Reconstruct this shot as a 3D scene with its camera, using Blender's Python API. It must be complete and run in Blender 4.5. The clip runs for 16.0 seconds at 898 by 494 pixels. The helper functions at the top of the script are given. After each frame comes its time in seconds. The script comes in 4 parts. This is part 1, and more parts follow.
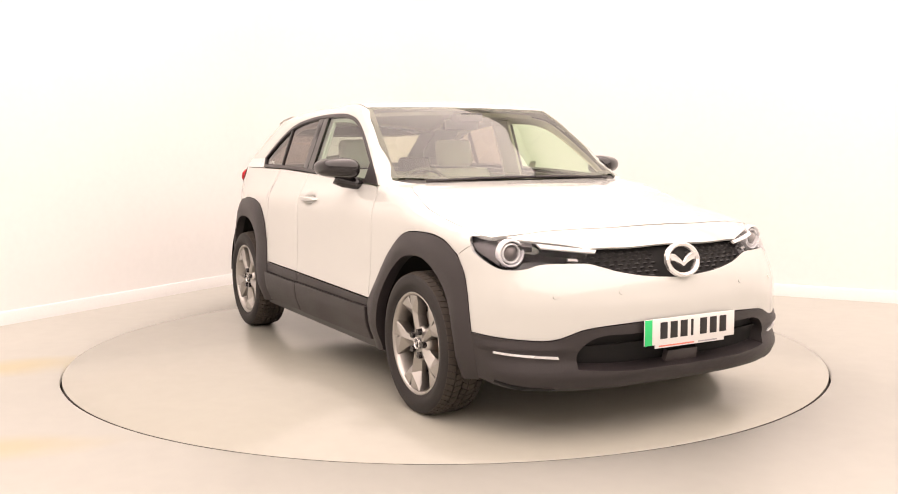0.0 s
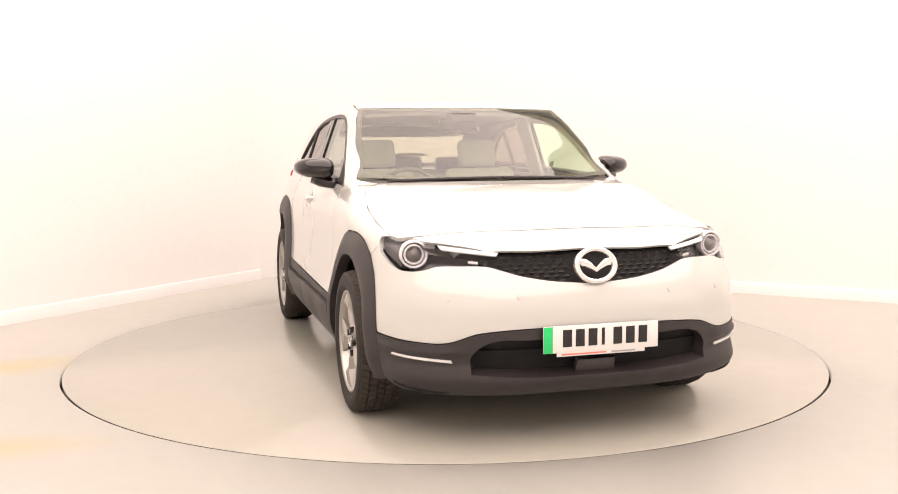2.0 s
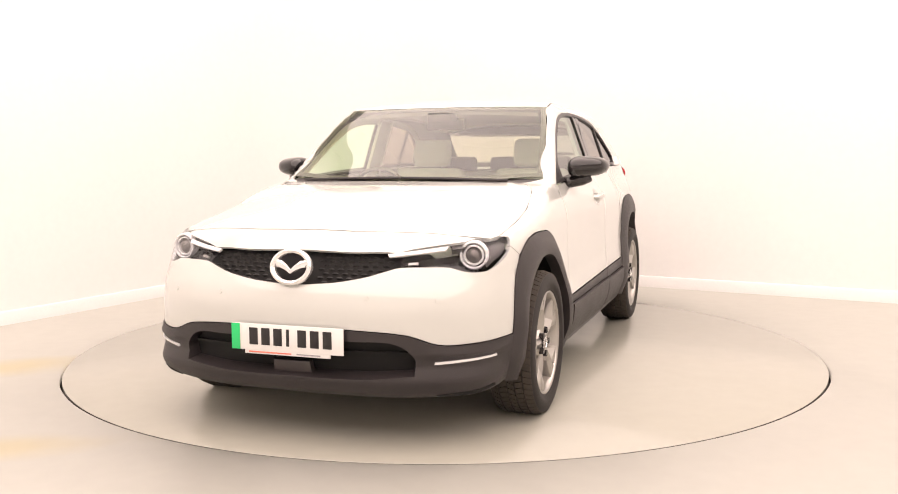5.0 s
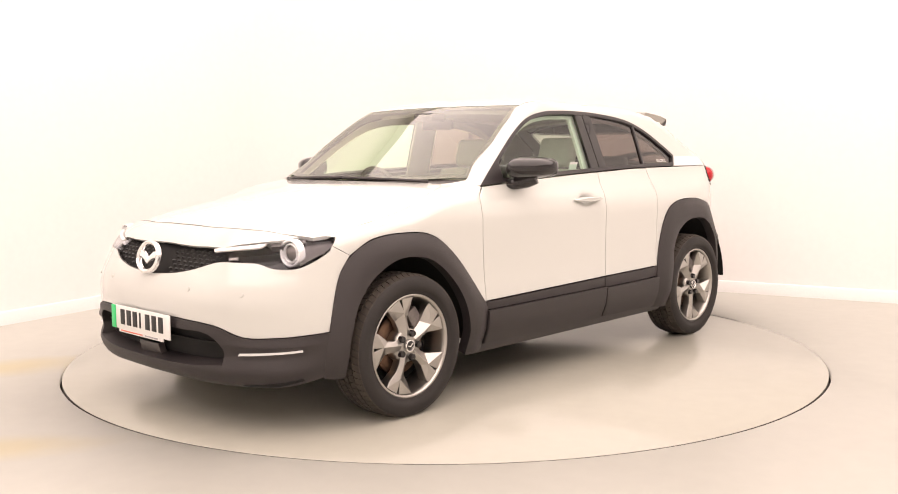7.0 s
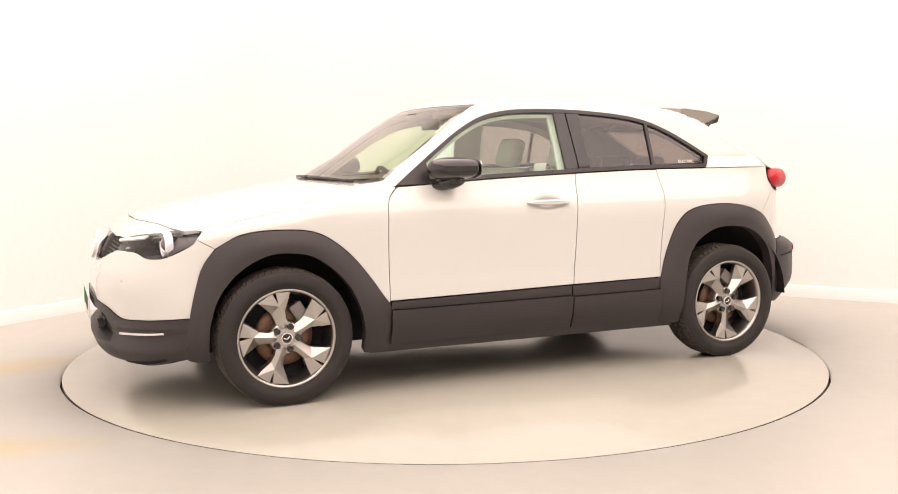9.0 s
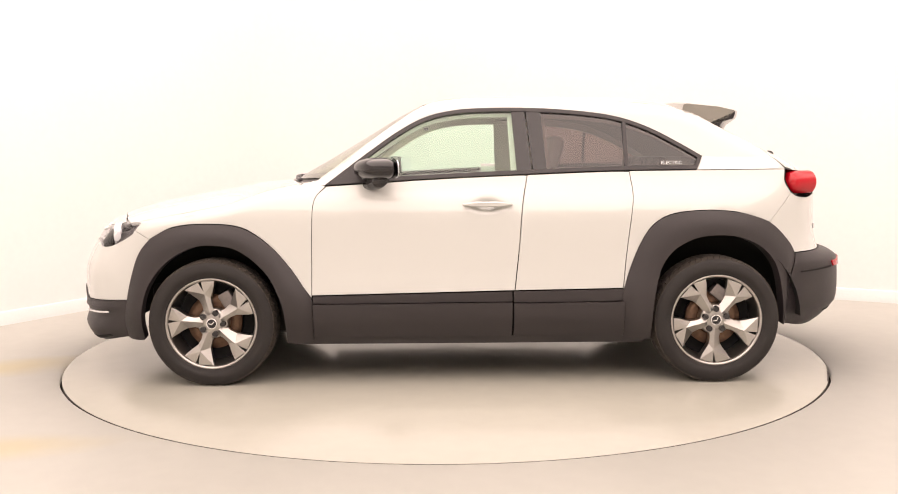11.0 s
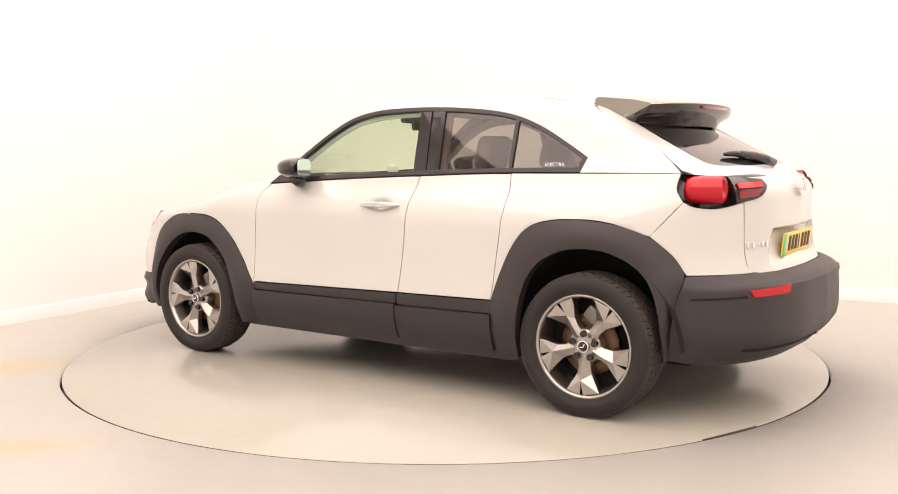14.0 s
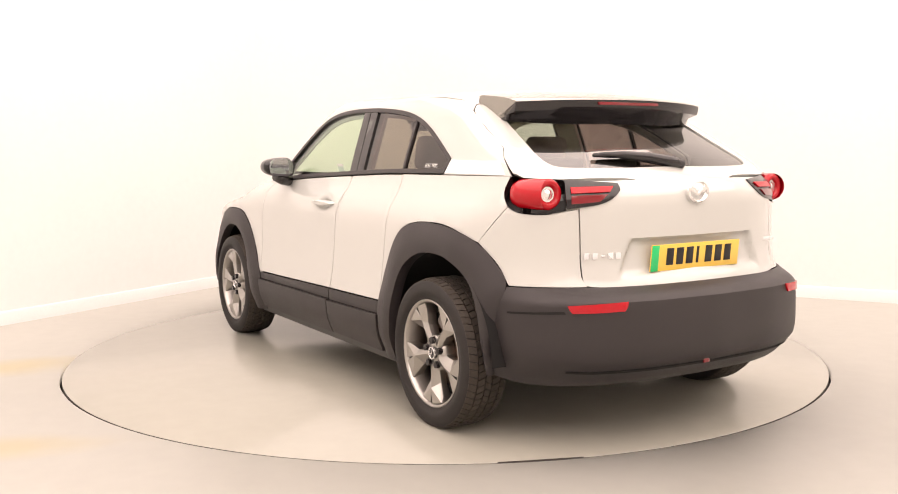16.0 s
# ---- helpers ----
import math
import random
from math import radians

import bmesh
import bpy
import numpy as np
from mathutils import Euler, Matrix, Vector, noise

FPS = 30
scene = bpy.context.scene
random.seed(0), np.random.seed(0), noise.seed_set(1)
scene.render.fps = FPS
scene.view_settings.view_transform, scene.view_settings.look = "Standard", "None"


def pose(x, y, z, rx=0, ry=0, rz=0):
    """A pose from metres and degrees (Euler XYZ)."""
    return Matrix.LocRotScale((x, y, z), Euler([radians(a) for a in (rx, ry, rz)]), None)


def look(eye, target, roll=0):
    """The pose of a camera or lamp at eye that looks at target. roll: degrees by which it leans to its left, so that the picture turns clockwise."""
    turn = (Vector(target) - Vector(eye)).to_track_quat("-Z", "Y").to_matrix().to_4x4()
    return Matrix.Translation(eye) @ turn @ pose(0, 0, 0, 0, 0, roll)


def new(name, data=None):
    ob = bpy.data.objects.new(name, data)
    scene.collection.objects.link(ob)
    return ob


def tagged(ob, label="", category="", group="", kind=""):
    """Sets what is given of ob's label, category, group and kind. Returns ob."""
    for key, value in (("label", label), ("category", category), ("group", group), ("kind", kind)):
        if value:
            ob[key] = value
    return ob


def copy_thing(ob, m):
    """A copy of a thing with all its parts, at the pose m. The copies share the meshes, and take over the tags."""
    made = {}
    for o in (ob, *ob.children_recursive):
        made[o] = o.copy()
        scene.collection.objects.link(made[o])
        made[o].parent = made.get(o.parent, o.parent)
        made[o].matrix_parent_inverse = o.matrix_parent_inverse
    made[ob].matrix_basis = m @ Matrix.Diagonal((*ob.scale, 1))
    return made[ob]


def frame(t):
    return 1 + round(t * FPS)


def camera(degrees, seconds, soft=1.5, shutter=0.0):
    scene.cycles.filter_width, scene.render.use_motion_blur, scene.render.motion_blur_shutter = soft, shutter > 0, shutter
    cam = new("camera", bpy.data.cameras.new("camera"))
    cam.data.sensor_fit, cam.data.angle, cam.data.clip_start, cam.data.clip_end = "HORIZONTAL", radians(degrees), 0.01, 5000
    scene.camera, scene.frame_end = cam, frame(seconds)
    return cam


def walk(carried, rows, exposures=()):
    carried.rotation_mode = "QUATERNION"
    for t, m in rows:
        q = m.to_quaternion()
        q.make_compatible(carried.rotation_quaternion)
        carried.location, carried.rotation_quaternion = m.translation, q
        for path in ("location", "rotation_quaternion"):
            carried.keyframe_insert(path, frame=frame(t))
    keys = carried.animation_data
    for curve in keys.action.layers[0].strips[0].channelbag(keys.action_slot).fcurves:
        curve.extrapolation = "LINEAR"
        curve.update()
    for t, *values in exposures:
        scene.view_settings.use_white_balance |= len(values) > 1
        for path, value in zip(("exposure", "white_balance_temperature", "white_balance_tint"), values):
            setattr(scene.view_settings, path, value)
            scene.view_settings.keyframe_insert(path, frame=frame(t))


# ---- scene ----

# ---- camera: on a tripod, still ----
cam = camera(51.5, 16.0, soft=1.0)
EYE = Vector((0.024, -5.80, 1.214))
VIEW = look(EYE, EYE + Vector((0, math.cos(radians(-5.768)), math.sin(radians(-5.768)))), -0.337)
walk(cam, [(0.0, VIEW), (16.0, VIEW)])

# ---- the turntable's turn: seconds, degrees of the car's heading ----
TURN = [(0, -60.89), (0.5, -61.59), (1, -63.89), (1.5, -67.68), (2, -73.39), (2.5, -79.22), (3, -85.49), (3.5, -91.26), (4, -97.49), (4.5, -103.29), (5, -109.50), (5.2, -111.88), (7.3, -136.45), (7.5, -138.63), (8, -144.80), (8.5, -150.53), (9, -156.63), (9.2, -158.95), (11.3, -182.98), (11.5, -185.37), (12, -191.18), (12.5, -196.86), (13, -203.02), (13.5, -208.65), (14, -214.74), (14.5, -220.41), (15, -226.52), (15.5, -232.29), (16, -238.43)]
CAR_OFFSET = (-0.095, 0.052)      # the car's middle on the turntable
TABLE_R = 2.269
FLOOR_Z, TABLE_Y = -0.008, 0.038

# ---- world and light ----
world = bpy.data.worlds.new("world")
scene.world = world
world.use_nodes = True
world.node_tree.nodes["Background"].inputs["Color"].default_value = (0.9, 0.92, 1.0, 1)
world.node_tree.nodes["Background"].inputs["Strength"].default_value = 0.05
scene.view_settings.exposure = 0.0
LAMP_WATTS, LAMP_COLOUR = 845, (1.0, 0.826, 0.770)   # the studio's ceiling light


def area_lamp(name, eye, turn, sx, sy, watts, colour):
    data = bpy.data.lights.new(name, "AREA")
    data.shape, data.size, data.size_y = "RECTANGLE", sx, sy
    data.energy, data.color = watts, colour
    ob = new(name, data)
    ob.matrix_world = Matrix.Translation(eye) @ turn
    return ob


# ---- materials ----
def material(name, base, rough=0.5, metal=0.0, coat=0.0, noise_amt=0.06, noise_scale=4.0, bump=0.0, bump_scale=200.0,
             rough_var=0.05, emit=None, fine=60.0):
    m = bpy.data.materials.new(name)
    m.use_nodes = True
    nt = m.node_tree
    b = nt.nodes["Principled BSDF"]
    b.inputs["Roughness"].default_value = rough
    b.inputs["Metallic"].default_value = metal
    b.inputs["Coat Weight"].default_value = coat
    b.inputs["Coat Roughness"].default_value = 0.04
    co = nt.nodes.new("ShaderNodeTexCoord")
    n1 = nt.nodes.new("ShaderNodeTexNoise")
    n1.inputs["Scale"].default_value = noise_scale
    n1.inputs["Detail"].default_value = 6
    n2 = nt.nodes.new("ShaderNodeTexNoise")
    n2.inputs["Scale"].default_value = fine
    n2.inputs["Detail"].default_value = 3
    add = nt.nodes.new("ShaderNodeMath")
    add.operation = "ADD"
    nt.links.new(co.outputs["Object"], n1.inputs["Vector"])
    nt.links.new(co.outputs["Object"], n2.inputs["Vector"])
    nt.links.new(n1.outputs["Fac"], add.inputs[0])
    nt.links.new(n2.outputs["Fac"], add.inputs[1])
    ramp = nt.nodes.new("ShaderNodeMapRange")
    ramp.inputs["From Min"].default_value, ramp.inputs["From Max"].default_value = 0.6, 1.4
    ramp.inputs["To Min"].default_value, ramp.inputs["To Max"].default_value = 1 - noise_amt, 1 + noise_amt
    nt.links.new(add.outputs[0], ramp.inputs["Value"])
    mul = nt.nodes.new("ShaderNodeVectorMath")
    mul.operation = "SCALE"
    mul.inputs[0].default_value = base
    nt.links.new(ramp.outputs[0], mul.inputs["Scale"])
    nt.links.new(mul.outputs[0], b.inputs["Base Color"])
    rr = nt.nodes.new("ShaderNodeMapRange")
    rr.inputs["From Min"].default_value, rr.inputs["From Max"].default_value = 0.3, 0.7
    rr.inputs["To Min"].default_value, rr.inputs["To Max"].default_value = max(rough - rough_var, 0.0), rough + rough_var
    nt.links.new(n1.outputs["Fac"], rr.inputs["Value"])
    nt.links.new(rr.outputs[0], b.inputs["Roughness"])
    if bump:
        n3 = nt.nodes.new("ShaderNodeTexNoise")
        n3.inputs["Scale"].default_value = bump_scale
        n3.inputs["Detail"].default_value = 4
        bp = nt.nodes.new("ShaderNodeBump")
        bp.inputs["Strength"].default_value = bump
        bp.inputs["Distance"].default_value = 0.002
        nt.links.new(co.outputs["Object"], n3.inputs["Vector"])
        nt.links.new(n3.outputs["Fac"], bp.inputs["Height"])
        nt.links.new(bp.outputs["Normal"], b.inputs["Normal"])
    if emit:
        b.inputs["Emission Color"].default_value = (*emit[:3], 1)
        b.inputs["Emission Strength"].default_value = emit[3]
    return m


def glass(name, tint, ior=1.5, rough=0.0):
    m = bpy.data.materials.new(name)
    m.use_nodes = True
    nt = m.node_tree
    nt.nodes.remove(nt.nodes["Principled BSDF"])
    out = nt.nodes["Material Output"]
    tr = nt.nodes.new("ShaderNodeBsdfTransparent")
    tr.inputs["Color"].default_value = (*tint, 1)
    gl = nt.nodes.new("ShaderNodeBsdfGlossy")
    gl.inputs["Roughness"].default_value = rough
    lw = nt.nodes.new("ShaderNodeLayerWeight")
    lw.inputs["Blend"].default_value = 0.5
    pw = nt.nodes.new("ShaderNodeMath")
    pw.operation = "POWER"
    pw.inputs[1].default_value = 4.2
    nt.links.new(lw.outputs["Facing"], pw.inputs[0])
    fr = nt.nodes.new("ShaderNodeMath")
    fr.operation = "MULTIPLY_ADD"
    fr.inputs[1].default_value = 0.92
    fr.inputs[2].default_value = 2 * ((ior - 1) / (ior + 1)) ** 2
    nt.links.new(pw.outputs[0], fr.inputs[0])
    mx = nt.nodes.new("ShaderNodeMixShader")
    nt.links.new(fr.outputs[0], mx.inputs[0])
    nt.links.new(tr.outputs[0], mx.inputs[1])
    nt.links.new(gl.outputs[0], mx.inputs[2])
    nt.links.new(mx.outputs[0], out.inputs["Surface"])
    return m


PAINT = material("pearl_white_paint", (0.575, 0.583, 0.555), 0.26, 0.0, 1.0, 0.012, 1.5, fine=900.0, rough_var=0.01)
CLAD = material("grey_textured_plastic", (0.026, 0.0213, 0.0222), 0.48, 0, 0, 0.08, 3.0, bump=0.25, bump_scale=900, fine=300)
CLAD_SATIN = material("satin_grey_plastic", (0.050, 0.042, 0.042), 0.36, 0, 0.1, 0.06, 3.0, fine=300)
BLACK_GLOSS = material("gloss_black", (0.014, 0.012, 0.013), 0.14, 0, 0.2, 0.05)
BLACK_TRIM = material("black_trim", (0.028, 0.024, 0.025), 0.38, 0, 0, 0.06)
GRILLE = material("grille_black", (0.009, 0.008, 0.0085), 0.40, 0, 0, 0.06)
BLACK_DEEP = material("black_void", (0.004, 0.0035, 0.0035), 0.85, 0, 0, 0.1)
CHROME = material("chrome", (0.88, 0.87, 0.86), 0.16, 0.75, 0, 0.03)
SILVER = material("satin_silver", (0.86, 0.86, 0.87), 0.25, 0.35, 0.2, 0.03)
ALLOY = material("machined_alloy", (0.45, 0.432, 0.408), 0.33, 1.0, 0.2, 0.02, 8.0)
SPOILER_GREY = material("grey_metallic_paint", (0.30, 0.285, 0.25), 0.25, 0.6, 0.8, 0.03, 3.0)
LAMP_GREY = material("lamp_bezel_grey", (0.085, 0.078, 0.076), 0.28, 0.4, 0.2, 0.05, 8.0)
RUBBER = material("tyre_rubber", (0.016, 0.0132, 0.0122), 0.72, 0, 0, 0.2, 5.0, bump=0.3, bump_scale=300, fine=120)
TREAD = material("tyre_tread", (0.046, 0.037, 0.029), 0.8, 0, 0, 0.25, 6.0, bump=0.4, bump_scale=300, fine=120)
DISC = material("brake_disc", (0.15, 0.09, 0.058), 0.45, 0.7, 0, 0.3, 10.0)
CAST = material("cast_metal", (0.22, 0.20, 0.19), 0.5, 0.8, 0, 0.2, 12.0)
RED_LENS = material("red_lens", (0.44, 0.004, 0.012), 0.16, 0, 0.0, 0.08, 6.0)
RED_DARK = material("dark_red_lens", (0.20, 0.006, 0.012), 0.15, 0, 0.8, 0.08, 6.0)
PLATE_W = material("white_plate", (0.80, 0.79, 0.77), 0.35, 0, 0.2, 0.02)
PLATE_Y = material("yellow_plate", (0.92, 0.62, 0.10), 0.35, 0, 0.2, 0.03)
PLATE_G = material("green_band", (0.02, 0.60, 0.17), 0.35, 0, 0.2, 0.03)
INK = material("black_ink", (0.015, 0.013, 0.014), 0.5, 0, 0, 0.05)
INK_RED = material("red_print", (0.75, 0.22, 0.16), 0.5, 0, 0, 0.05)
INK_GREY = material("grey_print", (0.35, 0.34, 0.36), 0.5, 0, 0, 0.05)
SEAT = material("pale_grey_leather", (0.74, 0.73, 0.69), 0.55, 0, 0, 0.06, 8.0, bump=0.2, bump_scale=150)
DASH = material("dark_dashboard", (0.06, 0.055, 0.052), 0.6, 0, 0, 0.08, 8.0, bump=0.2, bump_scale=250)
LINING = material("cream_headlining", (0.74, 0.72, 0.66), 0.85, 0, 0, 0.05, 8.0, bump=0.2, bump_scale=300)
PAPER = material("white_paper", (0.8, 0.8, 0.78), 0.7, 0, 0, 0.03)
WIND_GLASS = glass("windscreen_glass", (0.86, 0.92, 0.72), 1.6)
SIDE_GLASS = glass("side_glass", (0.78, 0.93, 0.83))
DARK_GLASS = glass("privacy_glass", (0.33, 0.275, 0.26))
REAR_GLASS = glass("rear_glass", (0.64, 0.61, 0.55), 1.8)
LAMP_GLASS = glass("lamp_lens", (0.90, 0.90, 0.92), 1.2)
MIRROR = material("mirror_glass", (0.85, 0.87, 0.9), 0.02, 1.0, 0, 0.01, rough_var=0.01)
WALL = material("white_wall_paint", (0.86, 0.855, 0.84), 0.7, 0, 0, 0.02, 0.6, bump=0.015, bump_scale=60, fine=20)
SKIRT = material("white_skirting_paint", (0.86, 0.855, 0.845), 0.45, 0, 0, 0.03, 1.0)
CEIL = material("ceiling_paint", (0.8, 0.78, 0.75), 0.8, 0, 0, 0.03, 1.0)
FLOOR = material("grey_painted_floor", (0.545, 0.54, 0.492), 0.42, 0, 0.0, 0.04, 0.8, rough_var=0.015, fine=9.0)
TABLE = material("turntable_paint", (0.378, 0.370, 0.320), 0.25, 0, 0.15, 0.03, 0.9, rough_var=0.01, fine=9.0)


def add_warm_glow(m, spots, tint):
    """Soft ochre tints round some places of a floor, broken up by noise: warm reflections put into its colour."""
    nt = m.node_tree
    b = nt.nodes["Principled BSDF"]
    src = b.inputs["Base Color"].links[0].from_socket
    co = nt.nodes.new("ShaderNodeTexCoord")
    for (x, y, rx, ry, turn) in spots:
        mp = nt.nodes.new("ShaderNodeMapping")
        mp.vector_type = "TEXTURE"
        mp.inputs["Location"].default_value = (x, y, 0)
        mp.inputs["Rotation"].default_value = (0, 0, radians(turn))
        mp.inputs["Scale"].default_value = (rx, ry, 1)
        ln = nt.nodes.new("ShaderNodeVectorMath")
        ln.operation = "LENGTH"
        nz = nt.nodes.new("ShaderNodeTexNoise")
        nz.inputs["Scale"].default_value = 2.5
        nz.inputs["Detail"].default_value = 4
        ad = nt.nodes.new("ShaderNodeMath")
        ad.operation = "ADD"
        mr = nt.nodes.new("ShaderNodeMapRange")
        mr.interpolation_type = "SMOOTHSTEP"
        mr.inputs["From Min"].default_value, mr.inputs["From Max"].default_value = 0.55, 1.55
        mr.inputs["To Min"].default_value, mr.inputs["To Max"].default_value = 1.0, 0.0
        mx = nt.nodes.new("ShaderNodeMix")
        mx.data_type, mx.blend_type = "RGBA", "MULTIPLY"
        mx.inputs["B"].default_value = (*tint, 1)
        nt.links.new(co.outputs["Object"], mp.inputs["Vector"])
        nt.links.new(mp.outputs[0], ln.inputs[0])
        nt.links.new(co.outputs["Object"], nz.inputs["Vector"])
        nt.links.new(ln.outputs["Value"], ad.inputs[0])
        nt.links.new(nz.outputs["Fac"], ad.inputs[1])
        nt.links.new(ad.outputs[0], mr.inputs["Value"])
        nt.links.new(mr.outputs[0], mx.inputs["Factor"])
        nt.links.new(src, mx.inputs["A"])
        src = mx.outputs["Result"]
    nt.links.new(src, b.inputs["Base Color"])


# two streaks of warm lamp reflection, tinted into the floor's colour
add_warm_glow(FLOOR, [(-2.55, -0.50, 0.75, 0.28, 20), (-1.95, -2.00, 0.70, 0.20, 10)], (1.04, 0.95, 0.72))
GAP = material("dark_gap", (0.03, 0.024, 0.02), 0.7, 0, 0, 0.3, 3.0)


# ---- small mesh helpers ----
def link_mesh(name, bm, mat, parent=None, label="", sharp=35):
    for e in bm.edges:
        e.smooth = not (len(e.link_faces) == 2 and e.calc_face_angle(0) > radians(sharp))
    for f in bm.faces:
        f.smooth = True
    me = bpy.data.meshes.new(name)
    bm.to_mesh(me)
    bm.free()
    for mt in (mat if isinstance(mat, (list, tuple)) else [mat]):
        me.materials.append(mt)
    ob = new(name, me)
    ob.parent = parent
    if label:
        ob["label"] = label
    return ob


part = link_mesh


def box(bm, cx, cy, cz, sx, sy, sz, bevel=0.0, m=None, seg=2):
    r = bmesh.ops.create_cube(bm, size=1.0, matrix=(m or Matrix()) @ Matrix.Translation((cx, cy, cz)) @ Matrix.Diagonal((sx, sy, sz, 1)))
    if bevel:
        es = list({e for v in r["verts"] for e in v.link_edges})
        bmesh.ops.bevel(bm, geom=es, offset=bevel, segments=seg, affect="EDGES", profile=0.5)
    return bm


def cyl(bm, r1, r2, depth, m, seg=32, caps=True):
    bmesh.ops.create_cone(bm, cap_ends=caps, segments=seg, radius1=r1, radius2=r2, depth=depth, matrix=m)
    return bm


def lathe(bm, prof, seg=64, m=None, closed=False):
    """Turn (radius, along) pairs round the local y axis."""
    m = m or Matrix()
    rings = []
    for k in range(seg):
        a = 2 * math.pi * k / seg
        rings.append([bm.verts.new(m @ Vector((r * math.cos(a), h, r * math.sin(a)))) for r, h in prof])
    n = len(prof)
    for k in range(seg):
        p, q = rings[k], rings[(k + 1) % seg]
        for i in range(n if closed else n - 1):
            j = (i + 1) % n
            bm.faces.new((p[i], p[j], q[j], q[i]))
    return bm


def prism(bm, pts, y0, y1, m=None, bevel=0.0, taper=1.0):
    """A polygon of (x, z), drawn out from y0 to y1."""
    m = m or Matrix()
    cx, cz = sum(p[0] for p in pts) / len(pts), sum(p[1] for p in pts) / len(pts)
    a = [bm.verts.new(m @ Vector((x, y0, z))) for x, z in pts]
    b = [bm.verts.new(m @ Vector((cx + (x - cx) * taper, y1, cz + (z - cz) * taper))) for x, z in pts]
    fs = [bm.faces.new(a), bm.faces.new(b[::-1])]
    n = len(pts)
    for i in range(n):
        j = (i + 1) % n
        fs.append(bm.faces.new((a[j], a[i], b[i], b[j])))
    bmesh.ops.recalc_face_normals(bm, faces=fs)
    if bevel:
        bmesh.ops.bevel(bm, geom=list({e for v in b for e in v.link_edges if e.other_vert(v) in b}), offset=bevel, segments=2, affect="EDGES", profile=0.5)
    return bm


def tube(bm, pts, r, seg=8):
    """A round bar along a line of points."""
    pts = [Vector(p) for p in pts]
    rings = []
    for i, p in enumerate(pts):
        d = (pts[min(i + 1, len(pts) - 1)] - pts[max(i - 1, 0)]).normalized()
        q = d.to_track_quat("Z", "Y").to_matrix()
        rr = r[i] if isinstance(r, (list, tuple)) else r
        rings.append([bm.verts.new(p + q @ Vector((rr * math.cos(2 * math.pi * k / seg), rr * math.sin(2 * math.pi * k / seg), 0))) for k in range(seg)])
    for a, b in zip(rings, rings[1:]):
        for k in range(seg):
            bm.faces.new((a[k], a[(k + 1) % seg], b[(k + 1) % seg], b[k]))
    bm.faces.new(rings[0][::-1])
    bm.faces.new(rings[-1])
    return bm


# ---- the room: two white walls that meet in a corner, a painted floor ----
CORNER = Vector((-1.25, 4.33, 0))
DIR_L, DIR_R = Vector((-0.4906, -0.8714, 0)), Vector((0.8714, -0.4906, 0))
ROOM = 12.5
HEIGHT = 4.2


def wall(name, a, b, label, skirting=True):
    d = (b - a).normalized()
    n = Vector((d.y, -d.x, 0))
    if (Vector((0, 0, 0)) - a).dot(n) < 0:
        n = -n
    m = Matrix((( d.x, n.x, 0, a.x), (d.y, n.y, 0, a.y), (0, 0, 1, 0), (0, 0, 0, 1)))
    L = (b - a).length
    bm = bmesh.new()
    box(bm, L / 2 + (0.1 if skirting else 0), -0.1, HEIGHT / 2 - 0.05, L + (0.2 if skirting else 0.4), 0.2, HEIGHT + 0.3, 0, m)
    bmesh.ops.recalc_face_normals(bm, faces=bm.faces[:])
    ob = tagged(link_mesh(name, bm, WALL), label, "wall", kind="structure")
    if skirting:
        bm = bmesh.new()
        prism(bm, [(0, 0.0), (0.018, 0.0), (0.018, 0.085), (0.012, 0.098), (0, 0.10)], 0, L, m @ Matrix(((0, 1, 0, 0), (1, 0, 0, 0.001), (0, 0, 1, FLOOR_Z), (0, 0, 0, 1))))
        bmesh.ops.recalc_face_normals(bm, faces=bm.faces[:])
        tagged(link_mesh("baseboard", bm, SKIRT), "white painted skirting board along the studio wall", "skirting", kind="structure")
    return ob


C0 = CORNER
C1, C2 = CORNER + DIR_L * ROOM, CORNER + DIR_R * ROOM
C3 = CORNER + (DIR_L + DIR_R) * ROOM
COVE = 1.2
wall("wall_west", C0 + DIR_L * COVE, C1, "unseen white wall added to close the room behind the turntable")
wall("wall_north", C0 + DIR_R * COVE, C2, "unseen white wall added to close the room behind the turntable")
# two unseen walls, added to close the room for bounced light and reflections
wall("wall_south", C1, C3, "unseen white wall added to close the room", False)
wall("wall_east", C2, C3, "unseen white wall added to close the room", False)

# the corner is rounded off between the two walls
bm = bmesh.new()
o = C0 + (DIR_L + DIR_R) * COVE
rows = []
for k in range(25):
    a = math.pi / 2 * k / 24
    d = -(DIR_R * math.cos(a) + DIR_L * math.sin(a))
    rows.append([bm.verts.new(o + d * r + Vector((0, 0, z))) for r, z in ((COVE, -0.05), (COVE, HEIGHT + 0.1), (COVE + 0.2, HEIGHT + 0.1), (COVE + 0.2, -0.05))])
for a, b in zip(rows, rows[1:]):
    for i in range(4):
        bm.faces.new((a[i], a[(i + 1) % 4], b[(i + 1) % 4], b[i]))
bmesh.ops.recalc_face_normals(bm, faces=bm.faces[:])
tagged(link_mesh("wall_corner", bm, WALL), "rounded white corner of the studio walls", "wall", kind="structure")
bm = bmesh.new()
lathe_pts = 128
